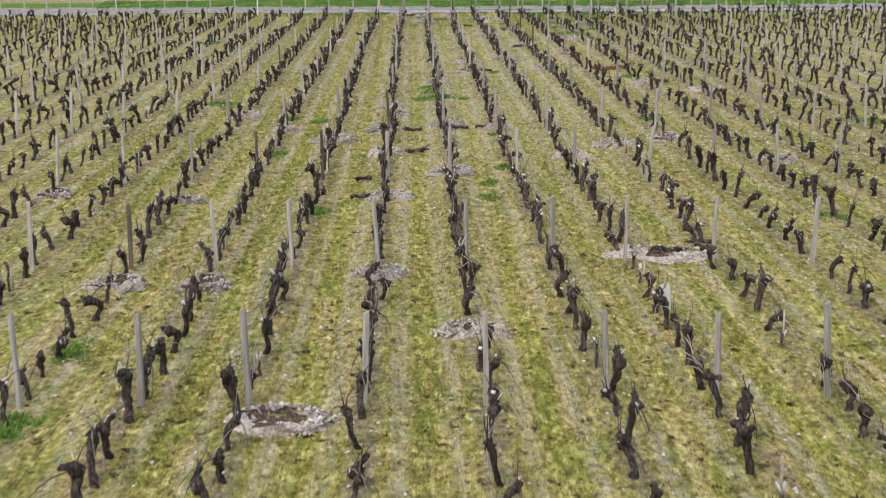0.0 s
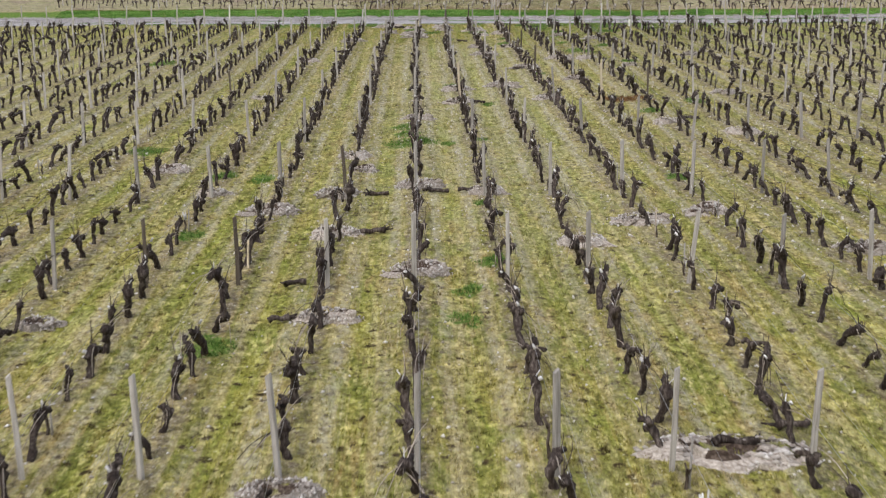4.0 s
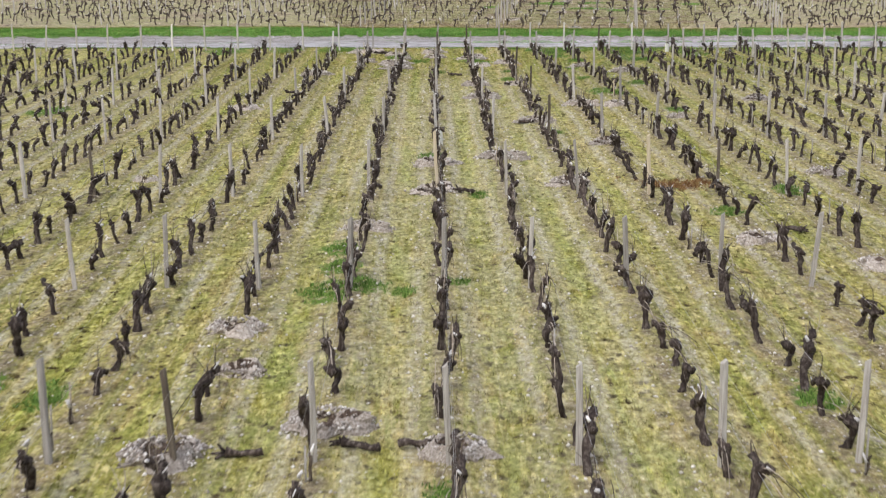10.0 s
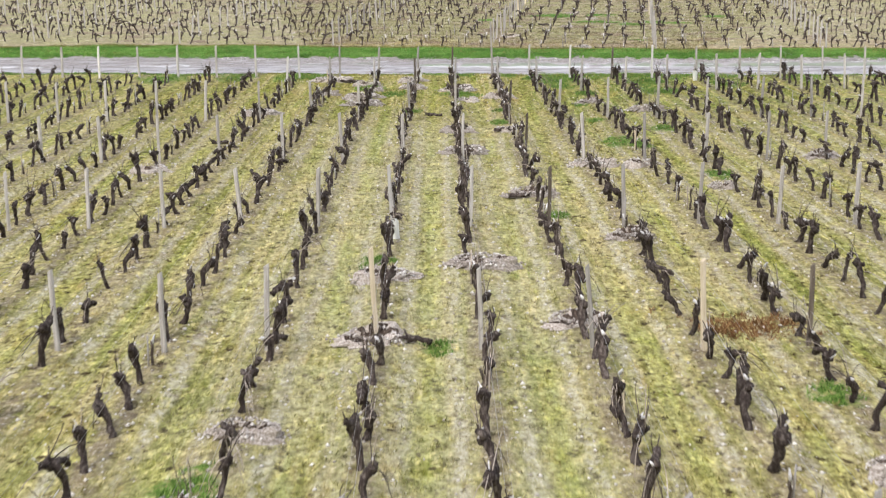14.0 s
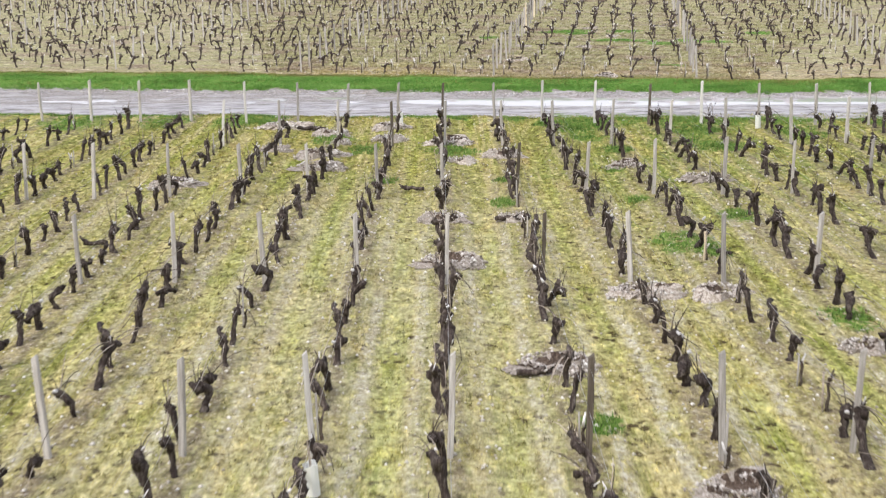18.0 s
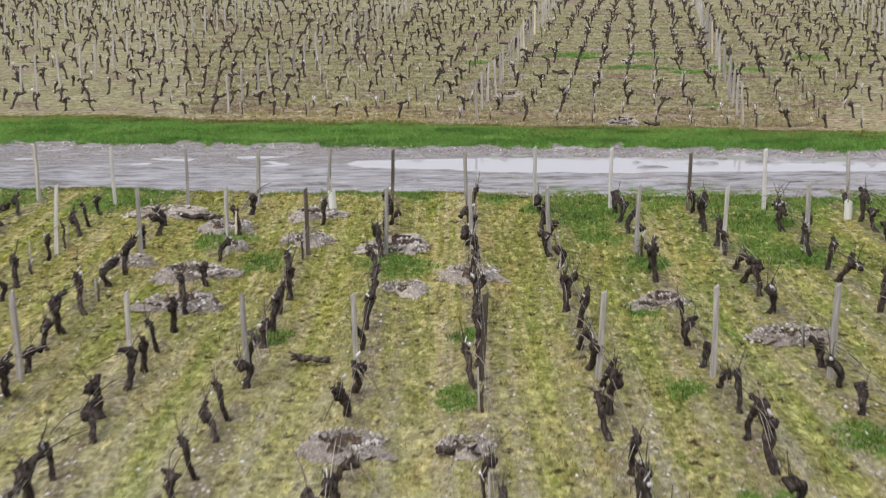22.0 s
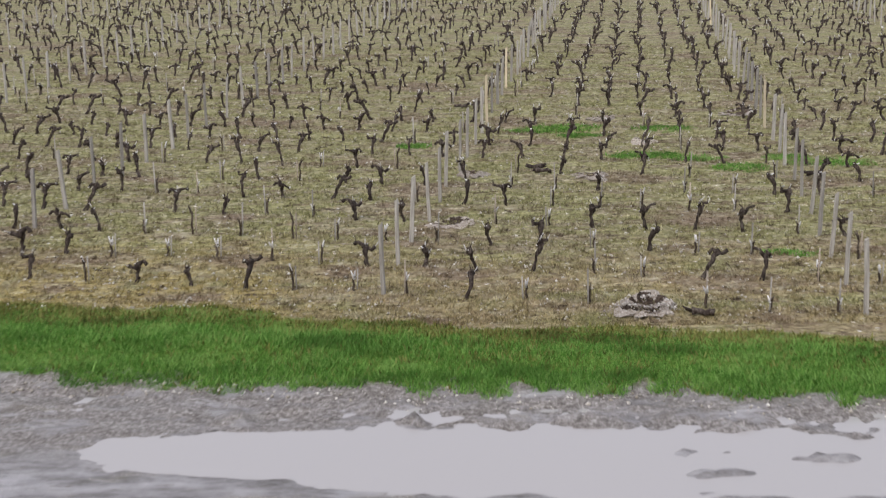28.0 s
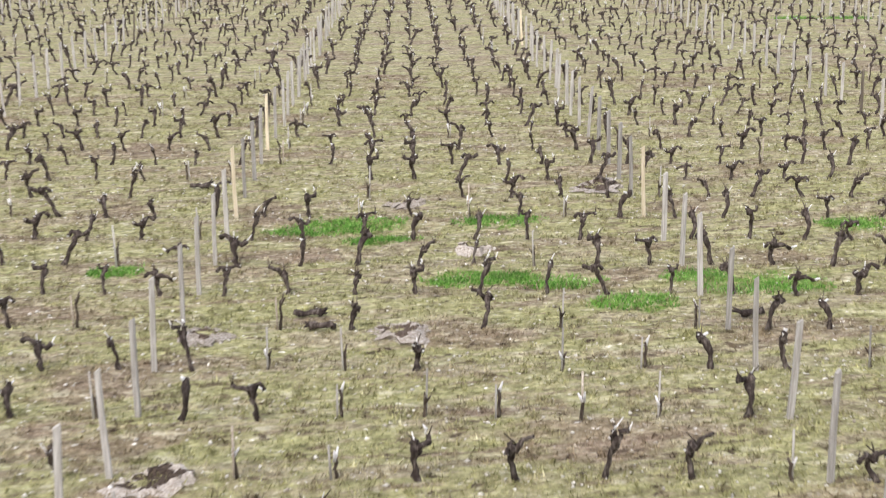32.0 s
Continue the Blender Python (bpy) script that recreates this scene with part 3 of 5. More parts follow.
def height(x, y):
    """Height of the ground, in metres."""
    wild = ripple_at(x, y)
    z = 0.03 * wild
    in_field = ease(y, edge_near(x) - 0.2, edge_near(x) - 1.1)
    z = z + in_field * 0.03 * np.cos(2 * math.pi * x / ROW)
    on_track = ease(y, edge_near(x) - 0.25, edge_near(x) + 0.15) * ease(y, edge_far(x) + 0.2, edge_far(x) - 0.3)
    full = 0.3 + 0.7 * ease(x, -1.0, 4.5) + 0.1 * np.sin(1.7 * x) * np.sin(0.6 * x + 1)
    rut = -0.05 - 0.1 * full * np.exp(-(((y - 77.3 + 0.35 * ease(x, 0, 6) + 0.02 * (x - 4)) / (0.8 + 0.3 * ease(x, 0, 5))) ** 2)) + (0.02 + 0.03 * ease(x, 3, 0)) * wild
    rut = rut - 0.018 * np.exp(-(((y - 74.5) / 0.35) ** 2)) + 0.05 * np.clip(ripple_at(x * 1.7 + 9, y * 5.0 + 3), 0, 1) * ease(x, 4.5, 6.5)
    for ix, iy, reach in ISLANDS:
        rut = rut + (0.09 + 0.3 * ripple_at(x * 7.0 + ix, y * 11.0)) * np.exp(-(((x - ix) / reach) ** 2) - ((y - iy) / 0.13) ** 2)
    rut = rut - (0.022 + 0.11 * ripple_at(x * 2.5, y * 4.0)) * np.exp(-(((y - 78.3 + 0.12 * np.sin(x)) / 0.24) ** 2)) * ease(x, 0.0, -2.5)
    bank = ease(y, edge_far(x) - 1.3, edge_far(x) - 0.5)
    rut = rut + (0.009 + 0.07 * bank) * ripple_at(x * 4.0, y * 5.0) * 2.0
    z = z * (1 - on_track) + rut * on_track
    verge = ease(y, edge_far(x) - 0.1, edge_far(x) + 0.5) * ease(y, edge_verge(x) + 0.6, edge_verge(x) - 0.2)
    z = z + 0.17 * verge * ease(y, edge_far(x), edge_far(x) + 1.4) + 0.04 * verge
    v = (x - 3.38) * 0.1755 + (y - 83.6) * 0.9845
    z = z + 0.03 * np.cos(2 * math.pi * v / 1.6) * ease(y, edge_verge(x), edge_verge(x) + 1.5)
    return z + 0.025 * np.clip(y - 82.0, 0, 95)


def row_x(k, y):
    """Where vine row k runs at y; some stretches are shifted to fit the camera's view."""
    x = k * ROW + END_SHIFT.get(k, 0.0) * float(np.interp(y, (58, 66), (0, 1)))
    if k == 1:
        x += float(np.interp(y, (8, 16, 24), (-0.2, -0.13, -0.04)))
    if k == 2:
        x += float(np.interp(y, (8, 16, 24), (-0.2, 0.05, 0.0)))
    if k in (-5, -4):
        x += float(np.interp(y, (8, 14), (0.2, 0.0)))
    return x


VINE_LINES = [POST_LINES[0] + (j + 0.5) * PITCH for j in range(-4, 0)]
for a, b in zip(POST_LINES[:-2], POST_LINES[1:-1]):
    VINE_LINES += [a + (b - a) * (j + 0.5) / 8 for j in range(8)]
VINE_LINES += [POST_LINES[9] + (j + 0.5) * PITCH for j in range(4)]


def steps(*stretches):
    out = [stretches[0][0]]
    for _, end, step in stretches:
        count = max(1, round((end - out[-1]) / step))
        out += list(np.linspace(out[-1], end, count + 1)[1:])
    return np.array(out)


# patches of fresh grass: x, y, reach
GREEN_NEAR = [(-7.26, 0.59, 0.31), (-7.18, 3.4, 0.24), (5.95, 11.44, 0.23), (-4.41, 12.59, 0.24), (-0.72, 14.12, 0.19), (-0.57, 15.71, 0.19), (-0.16, 17.47, 0.22), (-5.85, 19.87, 0.24), (-0.07, 22.42, 0.18), (11.18, 24.53, 0.5), (4.64, 25.27, 0.22), (-5.04, 25.76, 0.31), (-6.06, 26.12, 0.26), (-8.59, 29.82, 0.36), (-0.66, 30.67, 0.18), (-1.92, 30.77, 0.36), (-1.27, 31.09, 0.25), (0.28, 31.14, 0.19), (-1.75, 32.3, 0.25), (-1.78, 33.65, 0.28), (5.84, 36.5, 0.25), (7.67, 38.71, 0.32), (0.87, 38.77, 0.19), (-0.19, 43.63, 0.26), (3.26, 47.27, 0.2)]
GREEN_MIDDLE = [(7.47, 51.58, 0.29), (-12.27, 52.45, 0.56), (6.26, 55.84, 0.27), (5.79, 56.48, 0.46), (7.36, 58.84, 0.27), (2.67, 60.26, 0.24), (5.53, 60.54, 0.24), (2.84, 62.56, 0.2), (0.07, 62.66, 0.2), (5.51, 64.02, 0.22), (6.0, 66.88, 0.36), (1.71, 67.05, 0.5), (8.89, 67.06, 0.38), (-0.58, 67.24, 0.38), (5.32, 68.97, 0.36), (-1.59, 68.98, 0.49), (8.81, 69.94, 0.38), (5.62, 71.46, 0.78), (4.46, 71.47, 0.3), (9.62, 71.79, 0.52), (8.96, 72.27, 0.62), (-3.76, 72.85, 0.47), (1.91, 72.92, 0.32)]
GREEN_FAR = [(6.72, 98.5, 0.4), (7.6, 98.7, 0.6), (7.97, 97.5, 0.35), (10.27, 98.6, 0.45), (8.96, 95.05, 0.4), (10.44, 94.6, 0.4), (11.2, 93.4, 0.4), (13.5, 93.9, 0.6), (12.6, 94.6, 0.35), (10.47, 85.9, 0.3), (3.6, 96.28, 0.3), (9.7, 95.0, 0.3), (16.44, 97.24, 0.42), (30.8, 133.2, 0.6), (33.0, 132.8, 0.7)]
GREEN_EDGE = [(5.2, 72.3, 0.8), (5.15, 70.6, 0.6), (8.2, 72.2, 0.8), (8.35, 70.2, 0.7), (8.3, 67.8, 0.6), (-4.6, 72.5, 0.7), (-6.8, 72.6, 0.6), (6.7, 72.6, 0.6), (11.4, 72.0, 0.7), (11.3, 69.5, 0.6), (14.5, 71.5, 0.8), (-9.5, 72.3, 0.7), (3.6, 72.8, 0.35)]
GREENS = GREEN_EDGE + GREEN_NEAR + GREEN_MIDDLE + GREEN_FAR


def lush_at(x, y):
    """How far the ground is under fresh green grass, 0 to 1."""
    lush = ease(y + 0.35 * ripple_at(x * 2.2, y * 3.0), edge_far(x), edge_far(x) + 0.4) * ease(y + 0.9 * ripple_at(x * 1.7 + 3, y * 2.0), edge_verge(x) + 0.2, edge_verge(x) - 0.9)
    warp_x, warp_y = 0.5 * ripple_at(x * 3.0 + 1, y * 2.0), 0.9 * ripple_at(x * 3.0, y * 2.0 + 7)
    for gx, gy, reach in GREENS:
        near = ((x - gx + warp_x) / (reach * (1.1 if gy < 80 else 1.45))) ** 2 + ((y - gy + warp_y * (1.0 if gy < 80 else 0.5)) / (reach * (1.8 if gy < 80 else 0.85))) ** 2
        lush = np.maximum(lush, 0.95 * ease(near, 2.2, 0.1))
    return lush


def build_ground():
    xs = steps((-1500, -300, 300), (0, -46, 64), (0, -17, 0.42), (0, 20, 0.125), (0, 52, 0.42), (0, 300, 62), (0, 1500, 300))
    ys = steps((-900, -60, 210), (0, -6, 6), (0, 73.2, 0.13), (0, 79.6, 0.07), (0, 108, 0.13), (0, 180, 0.42), (0, 300, 20), (0, 2400, 300))
    gx, gy = np.meshgrid(xs, ys)
    x, y = gx.ravel(), gy.ravel()
    z = height(x, y)
    verts = np.stack([x, y, z], 1)
    nx, ny = len(xs), len(ys)
    i = (np.arange(ny - 1)[:, None] * nx + np.arange(nx - 1)[None]).ravel()
    me = soup("ground", verts, np.stack([i, i + 1, i + nx + 1, i + nx], 1), GROUND)
    me.polygons.foreach_set("use_smooth", np.ones(len(i), bool))
    lush = lush_at(x, y)
    off_row = np.abs((x / ROW + 0.5) % 1 - 0.5) * ROW
    under = ease(off_row, 0.32, 0.08) * np.clip(0.6 + 0.9 * ripple_at(x * 0.6 + 4, y * 0.35), 0, 1)
    wheel = ease(np.abs(off_row - 0.42 + 0.08 * ripple_at(x * 0.3, y * 0.8)), 0.15, 0.03) * np.clip(0.42 + 1.3 * ripple_at(x * 0.7 + 2, y * 0.25 + 5) + 0.15 * ease(x, 1, 6), 0, 1)
    stony = np.maximum(under, wheel) * ease(y, 69, 60) * np.clip(0.62 + 0.38 * ease(y, 12, 34) + 0.15 * ease(x, 2, 6), 0, 1)
    stony = np.maximum(stony, 0.75 * ease(np.abs(y - edge_verge(x) - 0.15), 0.45, 0.1))
    v = (x - 3.38) * 0.1755 + (y - 83.6) * 0.9845
    stony = np.maximum(stony, ease(y, edge_verge(x), edge_verge(x) + 1) * np.clip(0.35 + 1.2 * ripple_at(x * 0.5, y * 0.8 + 5), 0, 0.85) * (0.45 + 0.55 * np.cos(2 * math.pi * v / 1.6)))
    for sx0, sx1, sy in ((1.0, 6.4, 103.8), (7.4, 9.8, 100.45)):
        stony = np.maximum(stony, 1.1 * ease(np.abs(y - sy + 0.3 * ripple_at(x * 2, y * 2)), 0.5, 0.1) * ease(x, sx0 - 0.6, sx0) * ease(x, sx1 + 0.6, sx1))
    track = ease(y, edge_near(x) - 0.08, edge_near(x) + 0.12) * ease(y, edge_far(x) + 0.65, edge_far(x) + 0.25)
    cover = me.attributes.new("cover", "FLOAT_COLOR", "POINT")
    cover.data.foreach_set("color", np.stack([lush, stony, track, np.ones_like(x)], 1).astype(np.float32).ravel())
    far = me.attributes.new("far_field", "FLOAT", "POINT")
    far.data.foreach_set("value", ease(y, edge_verge(x) - 0.6, edge_verge(x) + 0.3).astype(np.float32))
    tagged(new("ground", me), "mossy vineyard ground with stony strips and a muddy track", "ground", kind="structure")


build_ground()

# standing water in the wheel rut of the track
water_x, water_y = steps((-34, 46, 2.0)), steps((75.0, 79.2, 0.7))
wx, wy = np.meshgrid(water_x, water_y)
wi = (np.arange(len(water_y) - 1)[:, None] * len(water_x) + np.arange(len(water_x) - 1)[None]).ravel()
water_mesh = soup("puddle", np.stack([wx.ravel(), wy.ravel(), np.full(wx.size, WATER_LEVEL)], 1), np.stack([wi, wi + 1, wi + len(water_x) + 1, wi + len(water_x)], 1), WATER)
tagged(new("puddle", water_mesh), "long muddy puddle reflecting the grey sky on a track", "puddle", kind="structure")

# ---- vines ----


def vine_pieces(seed, arms_long=False):
    """The limbs of one pruned vine, by part: name, corners and faces, material."""
    r = random.Random(seed)
    tall = r.uniform(0.27, 0.5) if not arms_long else r.uniform(0.3, 0.48)
    lean_x, lean_y = r.gauss(0, 0.045 if not arms_long else 0.08), r.gauss(0, 0.15 if not arms_long else 0.06)
    thick = r.uniform(0.04, 0.06) if not arms_long else r.uniform(0.03, 0.046)
    kink_x, kink_y = r.gauss(0, 0.03), r.gauss(0, 0.05)
    hook = Vector((r.gauss(0, 0.05), r.gauss(0, 0.08), 0))
    pts, radii = [], []
    for i in range(9):
        u = i / 8
        bow = max(0, u - 0.6) ** 2 * 6
        wave = math.sin(u * 3.14)
        pts.append((lean_x * u + kink_x * wave + hook.x * bow + r.gauss(0, 0.008), lean_y * u + kink_y * wave + hook.y * bow + r.gauss(0, 0.008), -0.06 + (tall + 0.06) * u))
        radii.append(thick * (1.12 - 0.4 * min(u * 2.2, 1) + 0.55 * max(0, u - 0.5) * 2) * r.uniform(0.82, 1.2))
    out = [("trunk", tube(pts, radii, 8, r, 0.27), BARK)]
    top = Vector(pts[-1])
    spread = Vector((1, r.uniform(-0.4, 0.4), 0)).normalized() if arms_long else Vector((r.uniform(-0.35, 0.35), 1, 0)).normalized()
    cuts = []
    for way in (-1, 1):
        if r.random() < (0.3 if arms_long else 0.22):
            continue
        reach = r.uniform(0.05, 0.22) if arms_long else r.uniform(0.1, 0.27)
        rise, droop = r.uniform(-0.05, 0.1), r.uniform(-0.08, 0.08)
        a = [top - Vector((0, 0, 0.04)), top + spread * way * reach * 0.35 + Vector((r.gauss(0, 0.02), r.gauss(0, 0.02), rise * 0.6)), top + spread * way * reach * 0.7 + Vector((r.gauss(0, 0.025), r.gauss(0, 0.025), rise)), top + spread * way * reach + Vector((r.gauss(0, 0.03), r.gauss(0, 0.03), rise + droop))]
        out.append(("arm", tube(a, [thick * 1.05, thick * r.uniform(0.75, 1.1), thick * r.uniform(0.6, 0.9), thick * r.uniform(0.7, 1.0)], 6, r, 0.3), BARK))
        cuts.append((a[3], way))
    knob = [top + Vector((0, 0, -0.06)), top + Vector((r.gauss(0, 0.015), r.gauss(0, 0.015), -0.01)), top + Vector((r.gauss(0, 0.02), r.gauss(0, 0.02), 0.035)), top + Vector((r.gauss(0, 0.02), r.gauss(0, 0.02), 0.065))]
    out.append(("head", tube(knob, [thick * 0.9, thick * r.uniform(1.1, 1.4), thick * r.uniform(0.8, 1.15), thick * 0.4], 7, r, 0.35), BARK))
    for at, way in cuts + [(top + Vector((0, 0, 0.05)), 0)]:
        for _ in range(r.randint(0, 2)):
            up = Vector((r.gauss(0, 0.04), r.gauss(0, 0.04), r.uniform(0.05, 0.13)))
            out.append(("spur", tube([at - up * 0.15, at + up], [0.009, 0.006], 5), BARK_GREY if r.random() < 0.75 else CUT))
    for _ in range(r.choice((0, 1, 2, 2)) if not arms_long else r.choice((0, 1, 1, 2))):
        at = r.choice([top] + [c[0] for c in cuts])
        turn, up = r.uniform(0, 6.28), r.uniform(0.2, 1.0)
        out_way = Vector((math.cos(turn) * 0.8, math.sin(turn), up)).normalized()
        scar = at + out_way * thick * 0.75 + Vector((0, 0, r.uniform(-0.02, 0.03)))
        size = thick * r.uniform(0.25, 0.55)
        out.append(("pruning_cut", tube([scar, scar + out_way * r.uniform(0.02, 0.09)], [size, size * r.uniform(0.4, 0.9)], 5, r, 0.5), CUT))
    for _ in range(r.choice((3, 4, 5, 6)) if not arms_long else (r.random() < 0.2)):
        way, flat = r.choice((-1, 1)), r.random() < 0.82
        run = r.uniform(0.4, 1.05) * way if flat else r.uniform(0.05, 0.3) * way
        rise = r.uniform(-0.12, 0.14) if flat else r.uniform(0.25, 0.5)
        side, sag = r.gauss(0, 0.05), r.uniform(0.0, 0.07)
        start = top + Vector((r.gauss(0, 0.03), r.gauss(0, 0.03), r.uniform(-0.03, 0.05)))
        pts = [start + Vector((side * math.sin(u * 2.0), run * u, rise * u + 0.05 * math.sin(u * 3.14) - sag * u * u)) for u in (0, 0.2, 0.45, 0.72, 1.0)]
        out.append(("cane", tube(pts, [0.0072, 0.0068, 0.006, 0.0052, 0.0045], 3), CANE if r.random() < 0.5 else BARK_GREY))
    return out


def young_pieces(seed):
    """A young or ailing vine, thin, tied to a low stake."""
    r = random.Random(seed)
    tall = r.uniform(0.2, 0.42)
    pts = [(r.uniform(-0.02, 0.02), r.uniform(-0.02, 0.02), -0.04 + (tall + 0.04) * i / 4) for i in range(5)]
    out = [("trunk", tube(pts, [0.024, 0.02, 0.019, 0.019, 0.022], 6, r, 0.25), BARK_GREY)]
    if r.random() < 0.7:
        sx, tip = r.uniform(0.02, 0.05), r.uniform(0.35, 0.6)
        out.append(("stake", tube([(sx, 0.02, -0.1), (sx + r.uniform(-0.03, 0.03), 0.02, tip)], [0.014, 0.013], 5), CANE if r.random() < 0.5 else POST))
    top = Vector(pts[-1])
    for _ in range(2):
        out.append(("spur", tube([top - Vector((0, 0, 0.05)), top + Vector((r.uniform(-0.06, 0.06), r.uniform(-0.06, 0.06), r.uniform(0.04, 0.1)))], [0.021, 0.01], 6, r, 0.35), CUT if r.random() < 0.38 else BARK_GREY))
    return out


VINE_LABELS = {"pruning_cut": "pale sawn pruning cut", "cane": "thin dry tan cane"}


def vine_thing(name, pieces, label):
    root = new(name)
    tagged(root, label, "vine", "vines of the vineyard")
    head = root
    for part_name, (v, f), mat in pieces:
        on = head if part_name in ("spur", "pruning_cut", "cane") else root
        made = part(part_name, mesh_of(part_name, v, f, mat, True), on, VINE_LABELS.get(part_name, ""))
        if part_name == "head":
            head = made
    return root


def joined_plants(name, kinds, spots, label):
    """Many plants as one object; kinds: their pieces; spots: kind, x, y, turn, scale."""
    mats, bags = [], []
    for k, pieces in enumerate(kinds):
        per = []
        for _, (v, f), mat in pieces:
            if mat not in mats:
                mats.append(mat)
            per.append((np.array(v), np.array(f), mats.index(mat)))
        bags.append(per)
    verts, faces, which, base = [], [], [], 0
    for k, x, y, turn, scale in spots:
        c, s = math.cos(turn) * scale, math.sin(turn) * scale
        z = float(height(np.float64(x), np.float64(y)))
        for v, f, mi in bags[k]:
            verts.append(np.stack([v[:, 0] * c - v[:, 1] * s + x, v[:, 0] * s + v[:, 1] * c + y, v[:, 2] * scale + z], 1))
            faces.append(f + base)
            which.append(np.full(len(f), mi))
            base += len(v)
    me = soup(name, np.concatenate(verts), np.concatenate(faces), mats[0])
    for mat in mats[1:]:
        me.materials.append(mat)
    me.polygons.foreach_set("material_index", np.concatenate(which).astype(np.int32))
    return tagged(new(name, me), label, "vines", kind="stuff")


# heaps of chalky earth where vines were dug out: x, y, half width
HEAPS_NEAR = [(-4.0, 0.51, 0.69), (-1.59, 4.01, 0.45), (-5.85, 6.77, 0.41), (-7.3, 6.93, 0.46), (-2.94, 7.43, 0.45), (2.05, 8.48, 1.04), (-7.19, 13.92, 0.31), (-2.89, 14.07, 0.43), (-10.3, 14.67, 0.38), (-1.45, 16.81, 0.51), (6.63, 18.2, 0.61), (1.61, 18.87, 0.47), (-3.05, 19.78, 0.45), (2.95, 20.61, 0.52), (4.48, 21.42, 0.42), (-4.52, 21.96, 0.55), (-3.21, 23.76, 0.5), (0.07, 23.79, 0.41), (-5.98, 23.89, 0.33), (-1.43, 24.63, 0.47), (-2.75, 26.62, 0.3), (-7.47, 26.85, 0.47), (-3.05, 28.6, 0.42), (7.62, 31.93, 0.5), (5.93, 33.92, 0.45), (-1.42, 35.24, 0.42)]
HEAPS_MIDDLE = [(-0.09, 38.94, 0.44), (2.95, 39.72, 0.45), (9.06, 40.68, 0.44), (-6.82, 40.73, 0.3), (-0.05, 42.44, 0.5), (1.61, 43.24, 0.57), (4.5, 45.24, 0.38), (2.93, 49.35, 0.54), (7.24, 50.09, 0.31), (-6.06, 52.68, 0.45), (5.82, 52.94, 0.43), (4.62, 52.98, 0.52), (10.47, 53.83, 0.4), (1.59, 55.04, 0.56), (2.8, 58.53, 0.32), (1.45, 58.58, 0.48), (-4.59, 62.42, 0.56), (7.36, 62.57, 0.52)]
HEAPS_FAR = [(5.82, 64.3, 0.39), (-1.49, 64.39, 0.61), (1.89, 65.29, 0.4), (2.97, 66.07, 0.5), (-1.63, 66.3, 0.6), (-2.9, 67.06, 0.38), (1.64, 68.07, 0.55), (-1.25, 68.14, 0.26), (0.02, 68.62, 0.48), (-1.61, 69.76, 0.51), (-0.02, 70.81, 0.48), (-3.0, 71.02, 0.73), (7.5, 82.75, 0.46), (4.56, 88.22, 0.44), (7.68, 92.6, 0.45), (5.06, 92.91, 0.38), (9.49, 96.83, 0.37), (8.73, 100.21, 0.37), (12.79, 101.04, 0.49)]
HEAPS = HEAPS_NEAR + HEAPS_MIDDLE + HEAPS_FAR

OLD_VINES = [vine_pieces(100 + i) for i in range(18)]
YOUNG_VINES = [young_pieces(300 + i) for i in range(6)]
ARMED_VINES = [vine_pieces(500 + i, True) for i in range(18)]
NEAR_KINDS, FAR_KINDS = OLD_VINES + YOUNG_VINES, ARMED_VINES + YOUNG_VINES
OLD_LABEL, YOUNG_LABEL, ARMED_LABEL = "gnarled dark vine trunk pruned back to short spurs", "thin young vine beside a low stake", "twisted dark vine pruned to two short arms"


def in_sight(x, y):
    return abs(x + 2.3 - 0.03 * (y + 16)) < 0.33 * (y + 16) + 3.5


rng = random.Random(11)
near_spots, near_rest = [], []
for k in range(-21, 23):
    for y in VINE_LINES:
        x = row_x(k, y)
        if not in_sight(x, y) or y > edge_near(x) - 1.0:
            continue
        px, py, roll_dice = x + rng.uniform(-0.06, 0.06), y + rng.uniform(-0.1, 0.1), rng.random()
        kind = rng.randrange(18) if roll_dice < 0.92 else 18 + rng.randrange(6)
        turn, scale = rng.choice((0, math.pi)) + rng.uniform(-0.35, 0.35), rng.uniform(0.85, 1.15)
        gone = rng.random() < 0.03 or any(abs(px - hx) < 0.45 and abs(py - hy) < 0.42 for hx, hy, _ in HEAPS)
        if gone:
            continue
        spot = (kind, px, py, turn, scale)
        (near_spots if -1.6 <= k <= 2.6 and 0 < y else near_rest).append(spot)
near_spots.sort(key=lambda s: abs(s[1] - 0.6 - 0.05 * s[2]))
near_rest += near_spots[250:]
near_spots = near_spots[:250]

# ---- the field past the track: rows run along the track, turned a little ----
ALONG, ACROSS = Vector((0.9845, -0.1755, 0)), Vector((0.135, 0.9908, 0))
ORIGIN2, ROW2, PITCH2 = Vector((3.38, 83.6, 0)), 1.62, 0.935
far_spots, far_rest, far_posts = [], [], []


def in_far_sight(x, y):
    return abs(x - 3) < max(29.0, 0.34 * (y - 38) + 4)


